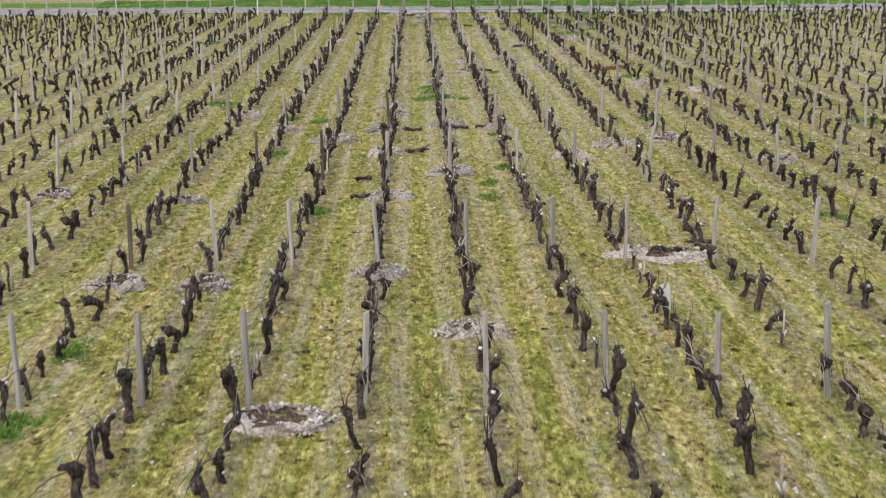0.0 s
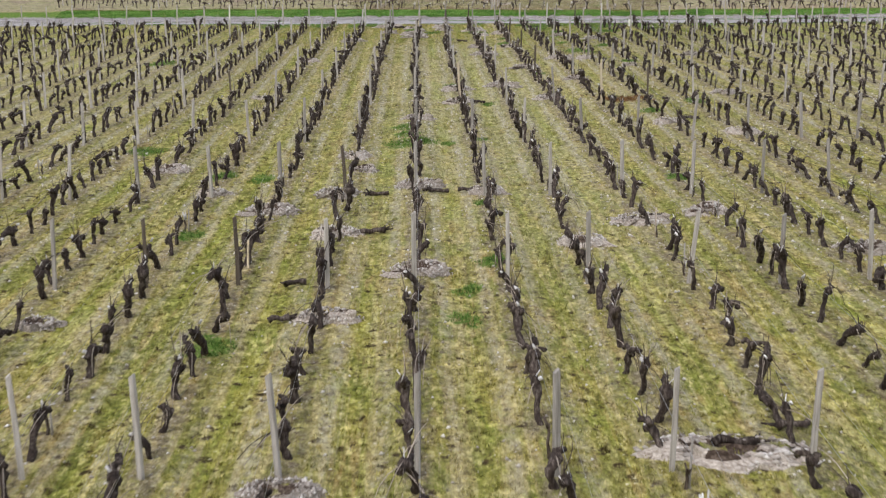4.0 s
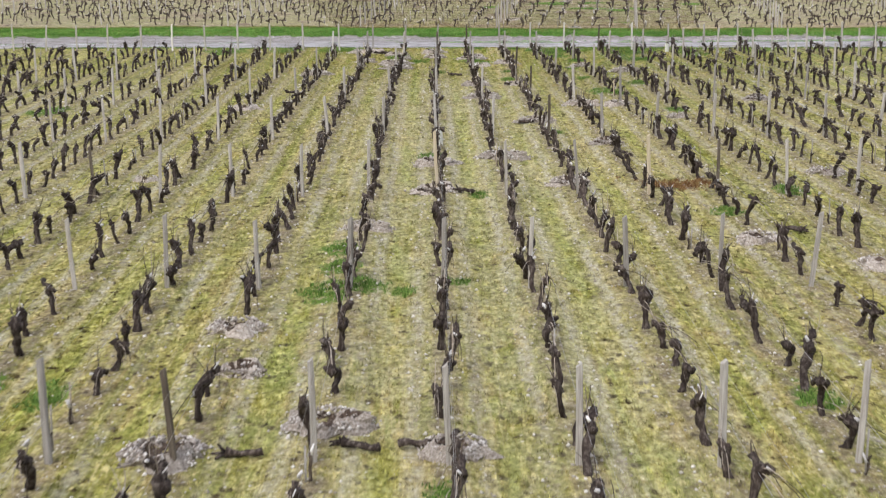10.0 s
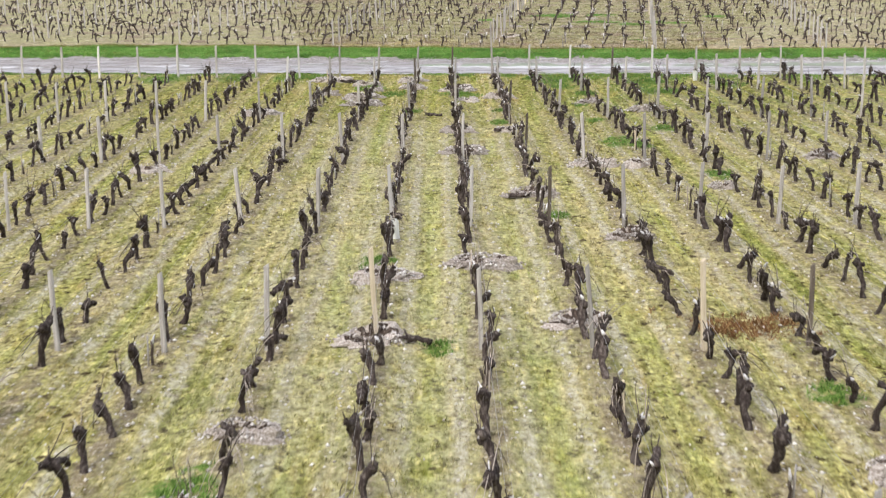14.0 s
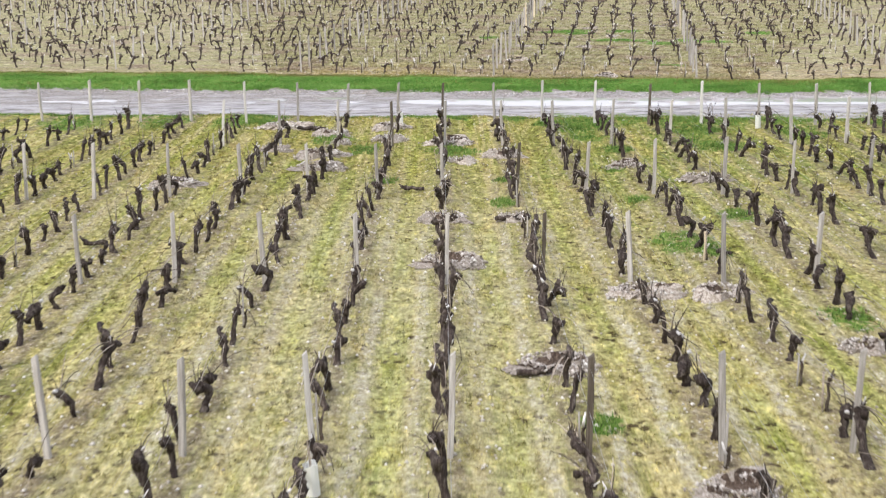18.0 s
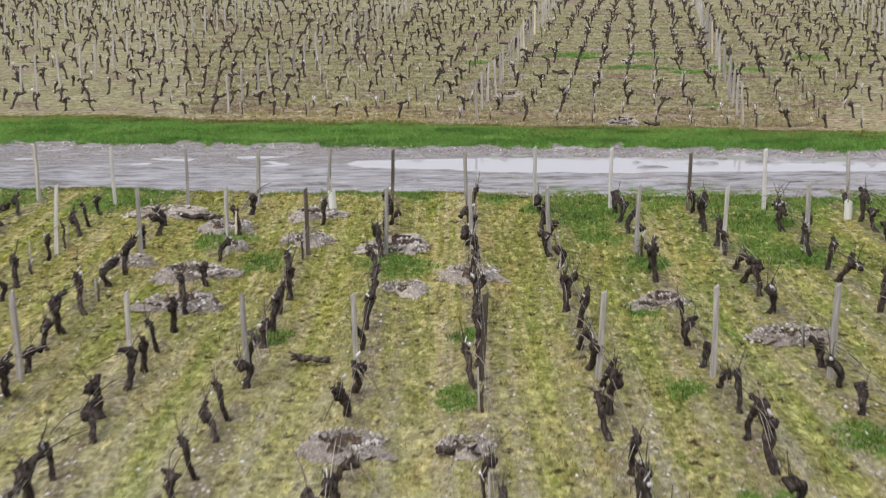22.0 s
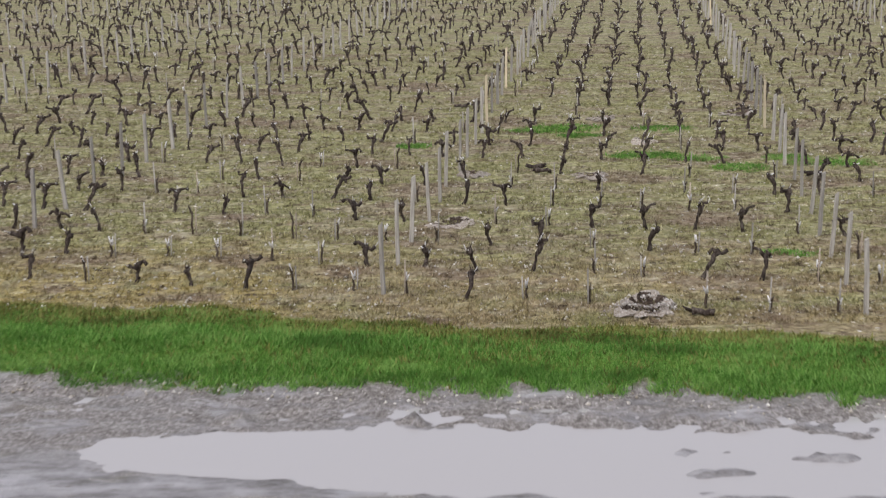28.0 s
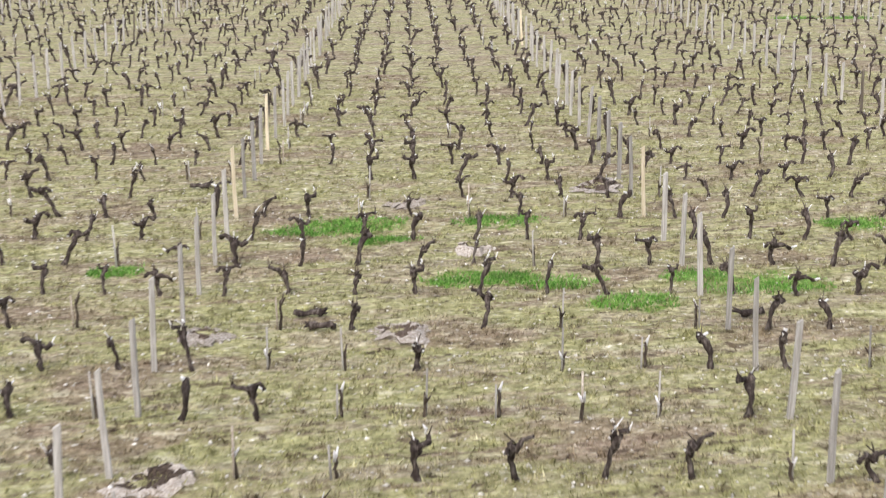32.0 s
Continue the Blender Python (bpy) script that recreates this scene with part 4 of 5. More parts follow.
for i in range(0, 48):
    for j in range(-62, 66):
        p = ORIGIN2 + ACROSS * (ROW2 * i) + ALONG * (PITCH2 * (j + 0.5))
        dice, kind_dice = rng.random(), rng.random()
        x, y = p.x + rng.uniform(-0.08, 0.08), p.y + rng.uniform(-0.08, 0.08)
        turn, scale = rng.choice((0, math.pi)) + rng.uniform(-0.3, 0.3), rng.uniform(0.85, 1.2)
        sick = 0.55 if i < 6 and -2 < x < 16 else 0.12
        if y < edge_verge(x) + 0.5 or not in_far_sight(x, y) or dice < 0.06:
            continue
        if any(abs(x - hx) < 0.45 and abs(y - hy) < 0.4 for hx, hy, _ in HEAPS_FAR):
            continue
        spot = (rng.randrange(18) if kind_dice > sick else 18 + rng.randrange(6), x, y, turn, scale)
        (far_spots if i < 9 and 1 < x < 14 else far_rest).append(spot)
    for j in range(-8, 9):
        p = ORIGIN2 + ACROSS * (ROW2 * i) + ALONG * (PITCH2 * 8 * j)
        if in_far_sight(p.x, p.y) and p.y > edge_verge(p.x) + 0.4:
            far_posts.append((p.x + rng.uniform(-0.07, 0.07), p.y + rng.uniform(-0.08, 0.08)))
far_rest += far_spots[90:]
far_spots = far_spots[:90]


def set_vines(kinds, spots, label, first_young):
    made = {}
    for kind, x, y, turn, scale in spots:
        m = Matrix.LocRotScale((x, y, float(height(np.float64(x), np.float64(y)))), Euler((0, 0, turn)), None)
        if kind not in made:
            made[kind] = vine_thing("vine", kinds[kind], label if kind < first_young else YOUNG_LABEL)
            made[kind].matrix_basis = m
        else:
            copy_thing(made[kind], m)


set_vines(NEAR_KINDS, near_spots, OLD_LABEL, 18)
set_vines(FAR_KINDS, far_spots, ARMED_LABEL, 18)
joined_plants("vine_rows", NEAR_KINDS, near_rest, "rows of dark pruned vines beside grassy aisles")
joined_plants("far_vine_rows", FAR_KINDS, far_rest, "dense rows of dark pruned vines past the track")

# ---- posts ----


def post_mesh(seed, tall, mat):
    r = random.Random(seed)
    w, d = r.uniform(0.03, 0.038), r.uniform(0.027, 0.036)
    bm = bmesh.new()
    rings = []
    for z, grow in ((-0.25, 1.05), (0.0, 1.05), (tall * 0.5, 1.0), (tall - 0.02, 0.96), (tall, 0.8)):
        ring = []
        for sx, sy in ((-1, -0.7), (-0.7, -1), (0.7, -1), (1, -0.7), (1, 0.7), (0.7, 1), (-0.7, 1), (-1, 0.7)):
            ring.append(bm.verts.new((sx * w * grow + r.uniform(-0.002, 0.002) + 0.012 * math.sin(z * 2 + seed), sy * d * grow + r.uniform(-0.002, 0.002), z + (0.02 * sx if z == tall else 0))))
        rings.append(ring)
    for a, b in zip(rings, rings[1:]):
        for s in range(8):
            bm.faces.new((a[s], a[(s + 1) % 8], b[(s + 1) % 8], b[s]))
    bm.faces.new(rings[-1])
    bm.faces.new(rings[0][::-1])
    me = bpy.data.meshes.new("post")
    bm.to_mesh(me)
    bm.free()
    me.materials.append(mat)
    return me


POST_KINDS = {"grey": [post_mesh(i, 1.16 + 0.03 * (i % 3), POST) for i in range(6)], "fresh": [post_mesh(40 + i, 1.3, POST_NEW) for i in range(2)], "dark": [post_mesh(50 + i, 1.16, POST_DARK) for i in range(2)], "pale": [post_mesh(60 + i, 1.22, POST_PALE) for i in range(2)]}
POST_LABELS = {"grey": "weathered grey wooden vineyard post", "fresh": "fresh yellowish wooden vineyard post", "dark": "dark stained wooden vineyard post", "pale": "pale bleached wooden vineyard post"}
# posts that differ from the grey ones: row, line, kind
ODD_POSTS = {(0, 5): "fresh", (3, 5): "fresh", (4, 5): "dark", (2, 6): "dark", (2, 7): "dark", (2, 8): "dark", (-5, 5): "dark", (0, 6): "pale", (-4, 2): "dark", (-5, 1): "dark", (-3, 9): "pale"}
near_posts, rest_posts = [], []


def set_post(x, y, kind, tilt=3.0):
    lean = [radians(max(-2 * tilt, min(2 * tilt, rng.gauss(0, tilt * 0.6)))) for _ in range(2)]
    m = Matrix.LocRotScale((x, y, float(height(np.float64(x), np.float64(y)))), Euler((lean[0], lean[1], rng.uniform(-0.4, 0.4))), None)
    me = rng.choice(POST_KINDS[kind])
    aside = abs(x - 0.4 - 0.05 * y) > (9.5 if y < 76 else 11.0) or y > 108
    if aside:
        rest_posts.append((me, m))
        return
    ob = new("vineyard_post", me)
    ob.matrix_basis = m
    tagged(ob, POST_LABELS[kind], "post", "posts of the vineyard")


for k in range(-21, 23):
    for line in range(0, 11):
        y = POST_LINES[line] + (-0.02 * k if line < 10 else -0.13 * k) + (0.7 if (k, line) == (0, 5) else 0.0)
        if not in_sight(k * ROW, y) or (line == 9 and k < -3):
            continue
        kind = ODD_POSTS.get((k, line), "grey")
        if line == 10:
            kind = {-3: "pale", 3: "pale", 4: "pale", 6: "pale", -8: "pale", 1: "dark", 5: "dark"}.get(k, "grey")
        elif kind == "grey" and rng.random() < 0.06:
            kind = "dark"
        set_post(row_x(k, y) + rng.uniform(-0.04, 0.04), y + rng.uniform(-0.12, 0.12), kind)
# the fresh yellow posts past the track
FRESH = [(13.1, 98.55), (5.45, 99.34), (6.44, 105.43), (4.63, 132.51), (16.67, 125.42), (19.43, 131.94), (27.33, 132.92), (26.72, 129.35), (-2.21, 137.07)]
for x, y in far_posts:
    kind = "dark" if rng.random() < 0.03 else "grey"
    if any(abs(x - fx) < 0.5 and abs(y - fy) < 0.8 for fx, fy in FRESH):
        kind = "fresh"
    set_post(x, y, kind, 2.5)

rest_verts, rest_faces, rest_which, rest_mats, base = [], [], [], [POST, POST_NEW, POST_DARK, POST_PALE], 0
for me, m in rest_posts:
    rest_verts += [m @ v.co for v in me.vertices]
    rest_faces += [[base + i for i in q.vertices] for q in me.polygons]
    rest_which += [rest_mats.index(me.materials[0])] * len(me.polygons)
    base += len(me.vertices)
far_posts_mesh = mesh_of("far_posts", rest_verts, rest_faces, POST)
for mat in rest_mats[1:]:
    far_posts_mesh.materials.append(mat)
far_posts_mesh.polygons.foreach_set("material_index", rest_which)
tagged(new("far_posts", far_posts_mesh), "weathered grey wooden posts in distant vine rows", "posts", kind="stuff")

# ---- trellis wires ----
for k in range(-8, 10):
    pieces = []
    for tall, sag, gauge in ((0.5, 0.03, 0.0024), (1.0, 0.02, 0.0014)):
        ys = [y for a, b in zip(POST_LINES, POST_LINES[1:]) for y in (a, (a + b) / 2) if in_sight(k * ROW, y)] + [POST_LINES[-1]]
        pts = [(row_x(k, y) + 0.035, y, float(height(np.float64(k * ROW), np.float64(y))) + tall - (sag if i % 2 else 0)) for i, y in enumerate(ys)]
        if len(pts) > 2:
            pieces.append(tube(pts, [gauge] * len(pts), 3))
    for v, f in pieces:
        tagged(new("trellis_wire", mesh_of("trellis_wire", v, f, WIRE)), "thin galvanised wire strung along a vine row", "wire", "trellis wires")

# ---- heaps ----


def heap_meshes(seed):
    r = random.Random(seed)
    rings, sides = (0.0, 0.2, 0.38, 0.52, 0.66, 0.8, 0.92, 1.05), 30
    tall = (0.05, 0.055, 0.06, 0.13, 0.22, 0.17, 0.05, -0.07)
    phase = [r.uniform(0, 6.28) for _ in range(4)]
    verts, rim_faces, core_faces = [(0, 0, 0.05)], [], []
    for u, h in list(zip(rings, tall))[1:]:
        for s in range(sides):
            a = 2 * math.pi * s / sides
            wob = 1 + 0.16 * math.sin(2 * a + phase[0]) + 0.12 * math.sin(3 * a + phase[1]) + 0.08 * math.sin(5 * a + phase[2]) + r.uniform(-0.22, 0.22) * u
            lift = h * (0.7 + 0.5 * math.sin(a + phase[3])) + r.uniform(-0.06, 0.06) * (1 if 0.4 < u < 1 else 0.2)
            verts.append((u * wob * math.cos(a), u * wob * math.sin(a), lift))
    for s in range(sides):
        core_faces.append((0, 1 + s, 1 + (s + 1) % sides))
    for q in range(len(rings) - 2):
        for s in range(sides):
            a, b = 1 + q * sides + s, 1 + q * sides + (s + 1) % sides
            (core_faces if q < 2 + (s % 5 < 3) + (s % 7 < 2) else rim_faces).append((a, b, b + sides, a + sides))
    made = []
    for name, some, mat in (("chalk_rim", rim_faces, RIM), ("earth_hollow", core_faces, HOLLOW)):
        used = sorted({i for q in some for i in q})
        at = {i: k for k, i in enumerate(used)}
        made.append(mesh_of(name, [verts[i] for i in used], [[at[i] for i in q] for q in some], mat))
    return made


def pebble_soup(name, spots):
    """Angular pebbles; spots: rows of x, y, z, radius."""
    spots = np.asarray(spots)
    r = np.random.default_rng(len(spots))
    base = np.array([(1, 0, 0), (-1, 0, 0), (0, 1, 0), (0, -1, 0), (0, 0, 0.8), (0, 0, -0.6)])
    tri = np.array([(0, 2, 4), (2, 1, 4), (1, 3, 4), (3, 0, 4), (2, 0, 5), (1, 2, 5), (3, 1, 5), (0, 3, 5)])
    n = len(spots)
    v = base[None] * r.uniform(0.6, 1.3, (n, 6, 3)) * spots[:, None, 3:4]
    a = r.uniform(0, 6.28, n)[:, None]
    v = np.stack([v[..., 0] * np.cos(a) - v[..., 1] * np.sin(a), v[..., 0] * np.sin(a) + v[..., 1] * np.cos(a), v[..., 2]], -1) + spots[:, None, :3]
    f = tri[None] + 6 * np.arange(n)[:, None, None]
    return soup(name, v.reshape(-1, 3), f.reshape(-1, 3), STONE)


heap_kinds = []
for i in range(6):
    rim_mesh, core_mesh = heap_meshes(900 + i)
    r = random.Random(i)
    crumbs = []
    for _ in range(480):
        a = r.uniform(0, 6.28)
        u = max(0.5, r.gauss(0.78, 0.17)) * (1 + 0.14 * math.sin(2 * a + i) + 0.1 * math.sin(5 * a + 2 * i))
        crumbs.append((u * math.cos(a), u * math.sin(a), 0.2 * max(0, 1 - abs(u - 0.68) * 2.6) + 0.005, 0.014 + 0.058 * r.random() ** 2.2))
    heap_kinds.append((rim_mesh, core_mesh, pebble_soup("chalk_scatter", crumbs)))
for i, (x, y, half) in enumerate(HEAPS):
    root = new("spoil_heap")
    root.matrix_basis = Matrix.LocRotScale((x, y, float(height(np.float64(x), np.float64(y))) - 0.01), Euler((0, 0, rng.uniform(-0.25, 0.25))), (half * 1.05, min(half, 0.5) * rng.uniform(0.8, 1.0), (0.46 + 0.3 * half) * (1.0 if y < 83 else 0.7)))
    tagged(root, "heap of pale chalky crumbs round a dug hole" if i % 3 else "ring of pale dug soil with a brown hollow", "soil heap", "heaps where vines were dug out")
    rim_mesh, core_mesh, scatter_mesh = heap_kinds[i % 6]
    part("chalk_rim", rim_mesh, root)
    part("earth_hollow", core_mesh, root, "brown earth hollow")
    if y < 83:
        part("chalk_scatter", scatter_mesh, root, "loose pale chalk crumbs")["kind"] = "stuff"

# ---- dug-out vines lying on the ground ----
RIM_STONE = leaf_material("chalk_chips", (0.2, 0.165, 0.14), (0.46, 0.42, 0.39), (0.82, 0.8, 0.79))
for _, _, chips in heap_kinds:
    chips.materials[0] = RIM_STONE
FELLED = [(2.14, 8.73), (2.94, 9.16), (-3.58, 13.99), (-3.5, 16.06), (-2.34, 19.93), (-2.31, 23.75), (-0.38, 23.84), (-1.0, 23.87), (6.68, 34.76), (0.59, 38.73), (2.58, 49.04), (-4.94, 56.55), (2.66, 58.31), (0.82, 61.62), (-4.69, 62.92), (-2.03, 70.53), (-2.5, 70.67), (12.67, 92.5), (6.48, 93.6), (6.62, 92.82), (4.9, 102.3), (8.3, 82.3)]
for i, (x, y) in enumerate(FELLED):
    r = random.Random(70 + i)
    root = new("uprooted_vine")
    long = r.uniform(0.32, 0.52)
    pts = [(long * (u - 0.5), 0.03 * math.sin(u * 4 + i) + r.gauss(0, 0.012), 0.05 + r.gauss(0, 0.012)) for u in (0, 0.2, 0.4, 0.6, 0.8, 1.0)]
    v, f = tube(pts, [0.05, 0.047, 0.042, 0.04, 0.05, 0.065], 7, r, 0.25)
    part("trunk", mesh_of("trunk", v, f, BARK, True), root)
    for q in range(3):
        end = Vector(pts[-1])
        v, f = tube([end, end + Vector((r.uniform(0.03, 0.15), r.uniform(-0.16, 0.16), r.uniform(-0.03, 0.1)))], [0.03, 0.012], 5, r, 0.2)
        part("root", mesh_of("root", v, f, BARK, True), root)
    root.matrix_basis = Matrix.LocRotScale((x, y, float(height(np.float64(x), np.float64(y))) + 0.03), Euler((0, 0, r.uniform(-0.4, 0.4) + (math.pi if i % 2 else 0))), None)
    tagged(root, "dark uprooted vine stump lying on its side", "vine stump", "uprooted vines")

# ---- white sleeves round young vines ----
for x, y in ((1.47, 5.05), (0.07, 45.25), (10.3, 70.2), (0.24, 71.6)):
    root = new("vine_sleeve")
    bm = bmesh.new()
    outer, inner = [], []
    for ring, rad in ((outer, 0.075), (inner, 0.068)):
        for z in (0.0, 0.34):
            ring.append([bm.verts.new((rad * (1.1 if s % 2 else 0.95) * math.cos(s * math.pi / 5), rad * math.sin(s * math.pi / 5), z + (0.02 * (s % 3) if z else 0))) for s in range(10)])
    for s in range(10):
        n = (s + 1) % 10
        bm.faces.new((outer[0][s], outer[0][n], outer[1][n], outer[1][s]))
        bm.faces.new((inner[0][n], inner[0][s], inner[1][s], inner[1][n]))
        bm.faces.new((outer[1][s], outer[1][n], inner[1][n], inner[1][s]))
    me = bpy.data.meshes.new("sleeve")
    bm.to_mesh(me)
    bm.free()
    me.materials.append(PLASTIC)
    part("sleeve", me, root)
    v, f = tube([(0.02, 0.01, -0.1), (0.0, 0.02, 0.62)], [0.013, 0.011], 5)
    part("stake", mesh_of("stake", v, f, CANE), root, "thin tan stake")
    root.matrix_basis = Matrix.LocRotScale((x, y, float(height(np.float64(x), np.float64(y)))), Euler((radians(4), radians(-5), 0.4)), None)
    tagged(root, "white plastic sleeve round a young vine", "vine sleeve", "sleeves of young vines")

# ---- short stakes of fresh wood ----
stake_v, stake_f = tube([(0, 0, -0.1), (0.01, 0, 0.3), (0.0, 0.01, 0.52)], [0.02, 0.019, 0.017], 6)
stake_mesh = mesh_of("short_stake", stake_v, stake_f, POST_NEW)
for x, y in ((-4.43, 17.23), (3.07, 35.53), (-6.19, 40.26), (5.96, 55.07), (-3.07, 69.97), (-1.36, 69.12)):
    ob = new("short_stake", stake_mesh)
    ob.matrix_basis = Matrix.LocRotScale((x, y, float(height(np.float64(x), np.float64(y)))), Euler((rng.uniform(-0.1, 0.1), rng.uniform(-0.1, 0.1), rng.uniform(0, 3))), None)
    tagged(ob, "short fresh orange-brown wooden stake in a vine row", "stake", "short stakes")

# ---- grass and stones ----


def blades(name, x, y, tall, wide, count, lean, mat, seed, label, slim=0.13):
    """Clumps of grass blades: one triangle a blade."""
    r = np.random.default_rng(seed)
    n = len(x)
    z = height(x, y)
    bx = x[:, None] + r.normal(0, 1, (n, count)) * wide[:, None]
    by = y[:, None] + r.normal(0, 1, (n, count)) * wide[:, None]
    bz = z[:, None] + np.zeros_like(bx) - 0.006
    h = tall[:, None] * r.uniform(0.55, 1.25, (n, count))
    a, b = r.uniform(0, 6.28, (n, count)), r.uniform(0, 6.28, (n, count))
    half = h * slim + 0.0022
    tip = np.stack([bx + np.cos(b) * h * lean, by + np.sin(b) * h * lean, bz + h], -1)
    one = np.stack([bx + np.cos(a) * half, by + np.sin(a) * half, bz], -1)
    two = np.stack([bx - np.cos(a) * half, by - np.sin(a) * half, bz], -1)
    v = np.stack([one, two, tip], 2).reshape(-1, 3)
    me = soup(name, v, np.arange(len(v)).reshape(-1, 3), mat)
    tagged(new(name, me), label, "grass", kind="stuff")


r = np.random.default_rng(21)


def spread(count, low, high, reach):
    """Random spots in the near field, thickest beside the path."""
    y = r.uniform(low, high, count)
    x = 0.05 * y - 0.6 + r.uniform(-1, 1, count) * np.minimum(reach, 0.34 * (y + 16))
    return x, y


x, y = spread(80000, -3, 73.4, 11.5)
keep = (np.abs((x / ROW + 0.5) % 1 - 0.5) * ROW > 0.2) | (r.random(len(x)) < 0.35)
x, y = x[keep], y[keep]
pick = ripple_at(x * 0.9, y * 0.6) + r.normal(0, 0.12, len(x)) > 0.05
n = len(x)
blades("dry_grass", x[~pick], y[~pick], r.uniform(0.02, 0.06, n)[~pick], r.uniform(0.02, 0.06, n)[~pick], 8, 0.55, GRASS_DRY, 1, "short dry yellow moss and grass between vine rows")
blades("olive_grass", x[pick], y[pick], r.uniform(0.02, 0.065, n)[pick], r.uniform(0.02, 0.06, n)[pick], 8, 0.55, GRASS_SHORT, 2, "short olive green grass between vine rows")
# fresh green tufts
x = np.concatenate([r.normal(gx, reach * (0.75 if gy < 80 else 1.0), int((110 if gy < 80 else 170) * reach / 0.3)) for gx, gy, reach in GREENS])
y = np.concatenate([r.normal(gy, reach * (1.1 if gy < 80 else 0.4), int((110 if gy < 80 else 170) * reach / 0.3)) for _, gy, reach in GREENS])
keep = ((y < edge_near(x)) | (y > edge_verge(x))) & (lush_at(x, y) + 0.5 * ripple_at(x * 5, y * 5) > 0.3)
x, y = x[keep], y[keep]
near = y < 78
blades("fresh_tufts", x[near], y[near], r.uniform(0.03, 0.085, int(near.sum())), r.uniform(0.02, 0.05, int(near.sum())), 7, 0.5, GRASS_FRESH, 3, "tufts of fresh green grass among the vines")
blades("bright_tufts", x[~near], y[~near], r.uniform(0.03, 0.08, int((~near).sum())), r.uniform(0.02, 0.06, int((~near).sum())), 7, 0.6, GRASS_LUSH, 10, "bright green grass tufts among vines past the track")
# the verge past the track
x = r.uniform(-24, 30, 120000)
y = edge_far(x) - 0.12 + r.uniform(0, 1, len(x)) * (edge_verge(x) - edge_far(x) + 0.25)
close = np.abs(x - 4) < 13
rough_edge = ripple_at(x * 2.2, y * 3.0) * 0.7 + 0.3 * ripple_at(x * 7, y * 7)
inside = np.minimum(y - edge_far(x), edge_verge(x) - y) + rough_edge > 0.1
keep = (close | (r.random(len(x)) < 0.5)) & inside
x, y = x[keep], y[keep]
swath = 0.5 + 0.5 * np.sin((y - edge_far(x)) * 5.2 + 2.0 * ripple_at(x * 0.5, y * 0.7))
mound = 0.35 + 0.7 * swath + 0.9 * np.clip(ripple_at(x * 1.2, y * 1.8) + 0.2, 0, 1)
edge = ease(y, edge_verge(x) + 0.1, edge_verge(x) - 1.6)
blades("verge_grass", x, y, (0.03 + 0.06 * mound * edge) * r.uniform(0.6, 1.2, len(x)), r.uniform(0.02, 0.06, len(x)), 7, 0.75, GRASS_LUSH, 4, "long lush green grass on the verge of a track", 0.04)
pale = r.random(len(x)) < 0.06 + (0.3 + 0.3 * ease(x, 3, -4)) * ease(y, edge_verge(x) - 1.6, edge_verge(x))
blades("verge_dry_grass", x[pale], y[pale], r.uniform(0.03, 0.09, int(pale.sum())), r.uniform(0.03, 0.07, int(pale.sum())), 6, 0.6, GRASS_OLIVE, 6, "yellowing grass on the verge of a track")
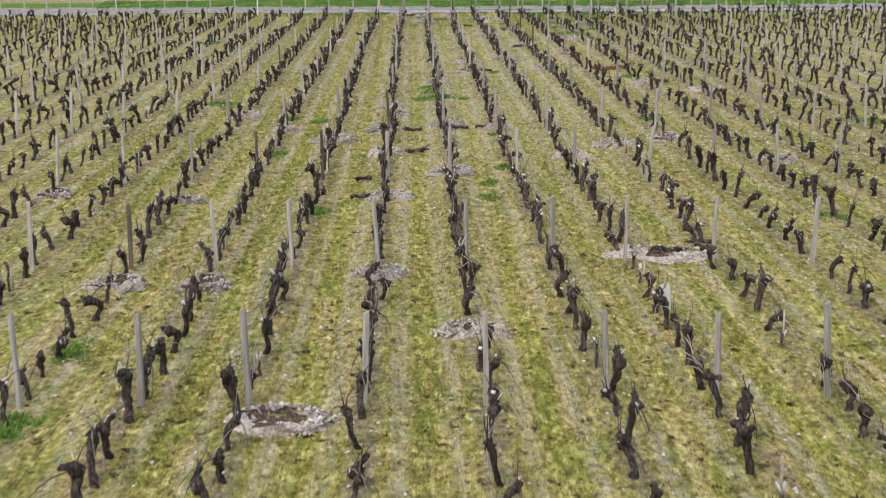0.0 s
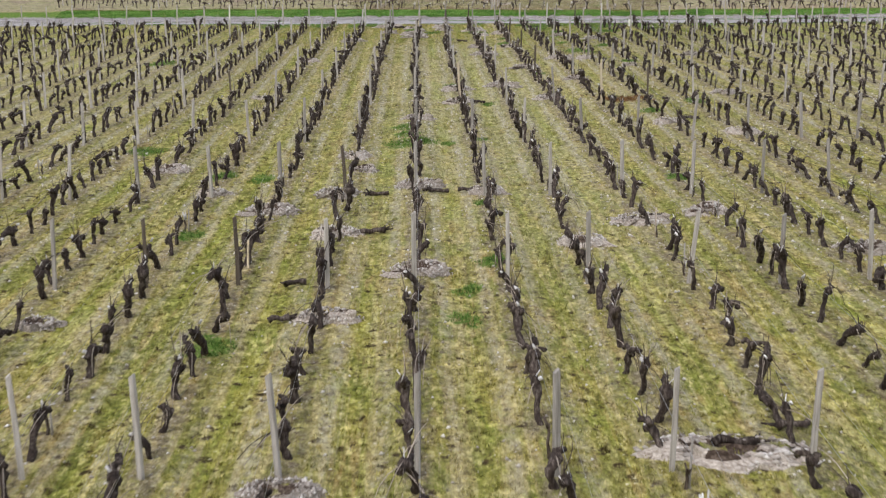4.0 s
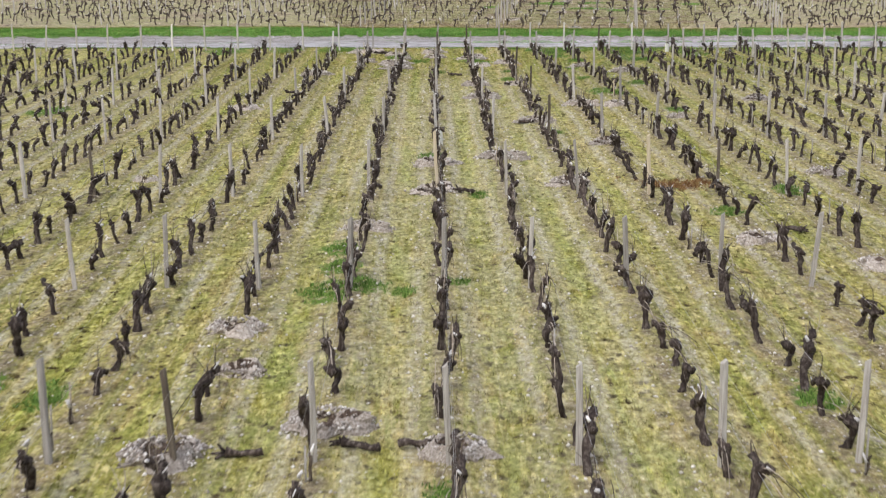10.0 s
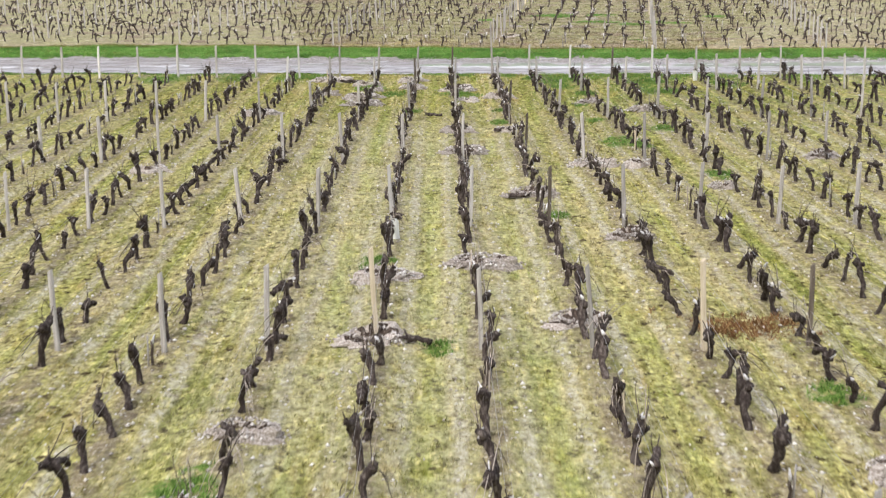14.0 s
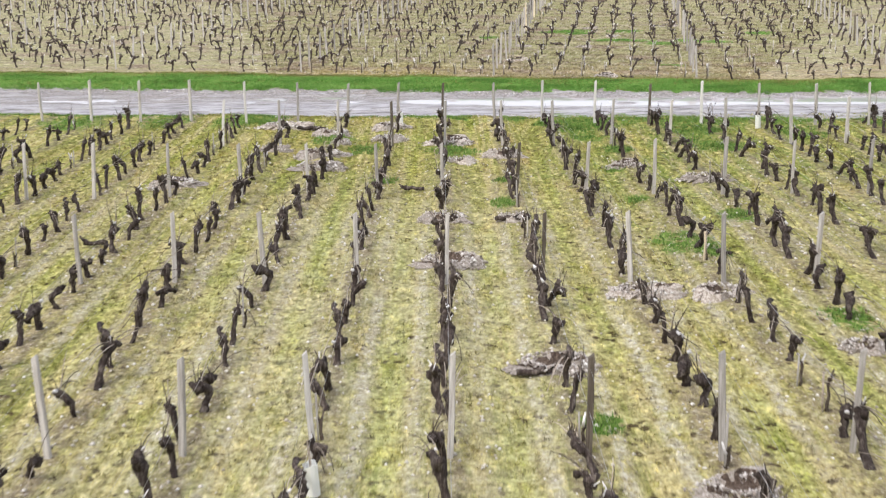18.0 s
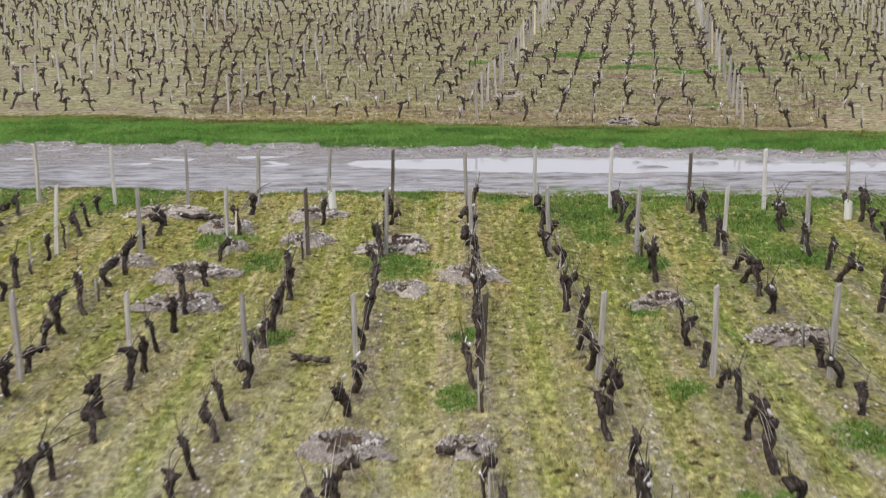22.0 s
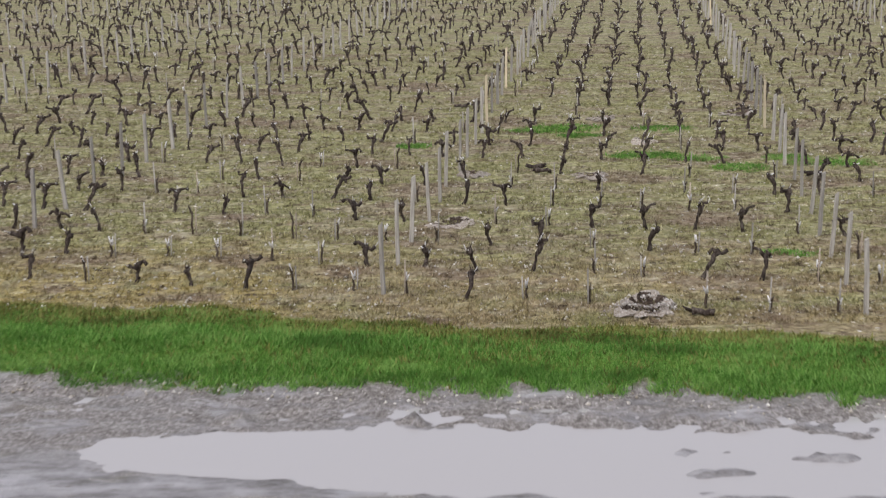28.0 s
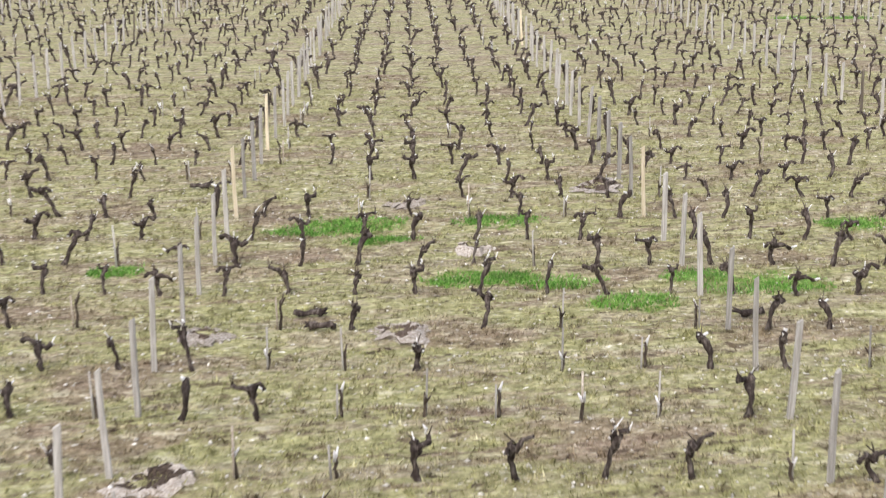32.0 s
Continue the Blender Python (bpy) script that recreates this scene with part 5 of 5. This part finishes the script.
# ragged grass along the near edge of the track
x = r.uniform(-20, 26, 9000)
y = edge_near(x) + 0.1 - np.abs(r.normal(0, 0.3, len(x))) + 0.35 * ripple_at(x * 3.0, y[0] + 0 * x)
lively = ripple_at(x * 0.8, 3 + 0 * x) + r.normal(0, 0.1, len(x)) > 0.0
blades("edge_grass", x[lively], y[lively], r.uniform(0.025, 0.08, int(lively.sum())), r.uniform(0.02, 0.05, int(lively.sum())), 6, 0.7, GRASS_FRESH, 8, "green grass at the edge of a muddy track")
blades("edge_dry_grass", x[~lively], y[~lively], r.uniform(0.02, 0.06, int((~lively).sum())), r.uniform(0.02, 0.05, int((~lively).sum())), 6, 0.7, GRASS_SHORT, 9, "short olive grass at the edge of a muddy track")
# a rusty patch of dead grass
x, y = r.normal(5.35, 0.42, 260), r.normal(39.4, 0.3, 260)
blades("rusty_grass", x, y, r.uniform(0.04, 0.09, 260), r.uniform(0.03, 0.06, 260), 8, 0.7, GRASS_RUST, 7, "rusty brown patch of dead grass between rows")
# thin growth in the far field
y = 82.0 + 36 * r.uniform(0, 1, 52000) ** 1.3
x = 4 + 0.1 * (y - 80) + r.uniform(-1, 1, len(y)) * (9 + 0.3 * (y - 83))
keep = y > edge_verge(x) + 0.1 + 0.9 * r.random(len(x)) ** 2
x, y = x[keep], y[keep]
blades("thin_grass", x, y, r.uniform(0.03, 0.08, len(x)), r.uniform(0.02, 0.06, len(x)), 7, 0.6, GRASS_FAR, 5, "thin dry grass between the vines past the track")

# pebbles along the vine rows, at the edges of the track and in the far field
k = r.integers(-8, 11, 26000)
y1 = np.where(r.random(26000) < 0.5, r.uniform(18, 60, 26000), r.uniform(-3, 66, 26000))
x1 = k * ROW + np.where(r.random(26000) < 0.5, r.normal(0, 0.16, 26000), r.choice([-0.42, 0.42], 26000) + r.normal(0, 0.07, 26000))
x2, y2 = spread(3000, -3, 73, 10)
x3 = r.uniform(-14, 22, 2600)
y3 = np.where(r.random(2600) < 0.6, edge_far(x3) + r.normal(-0.1, 0.16, 2600), edge_near(x3) + r.normal(0.1, 0.3, 2600))
y4 = 82.3 + 28 * r.uniform(0, 1, 9000) ** 1.3
x4 = 4 + r.uniform(-1, 1, 9000) * (9 + 0.3 * (y4 - 83))
x, y = np.concatenate([x1, x2, x3, x4]), np.concatenate([y1, y2, y3, y4])
size = 0.007 + 0.032 * r.uniform(0, 1, len(x)) ** 2.8
tagged(new("pebbles", pebble_soup("pebbles", np.stack([x, y, height(x, y) + size * 0.3, size], 1))), "pale limestone pebbles scattered over vineyard soil", "pebbles", kind="stuff")
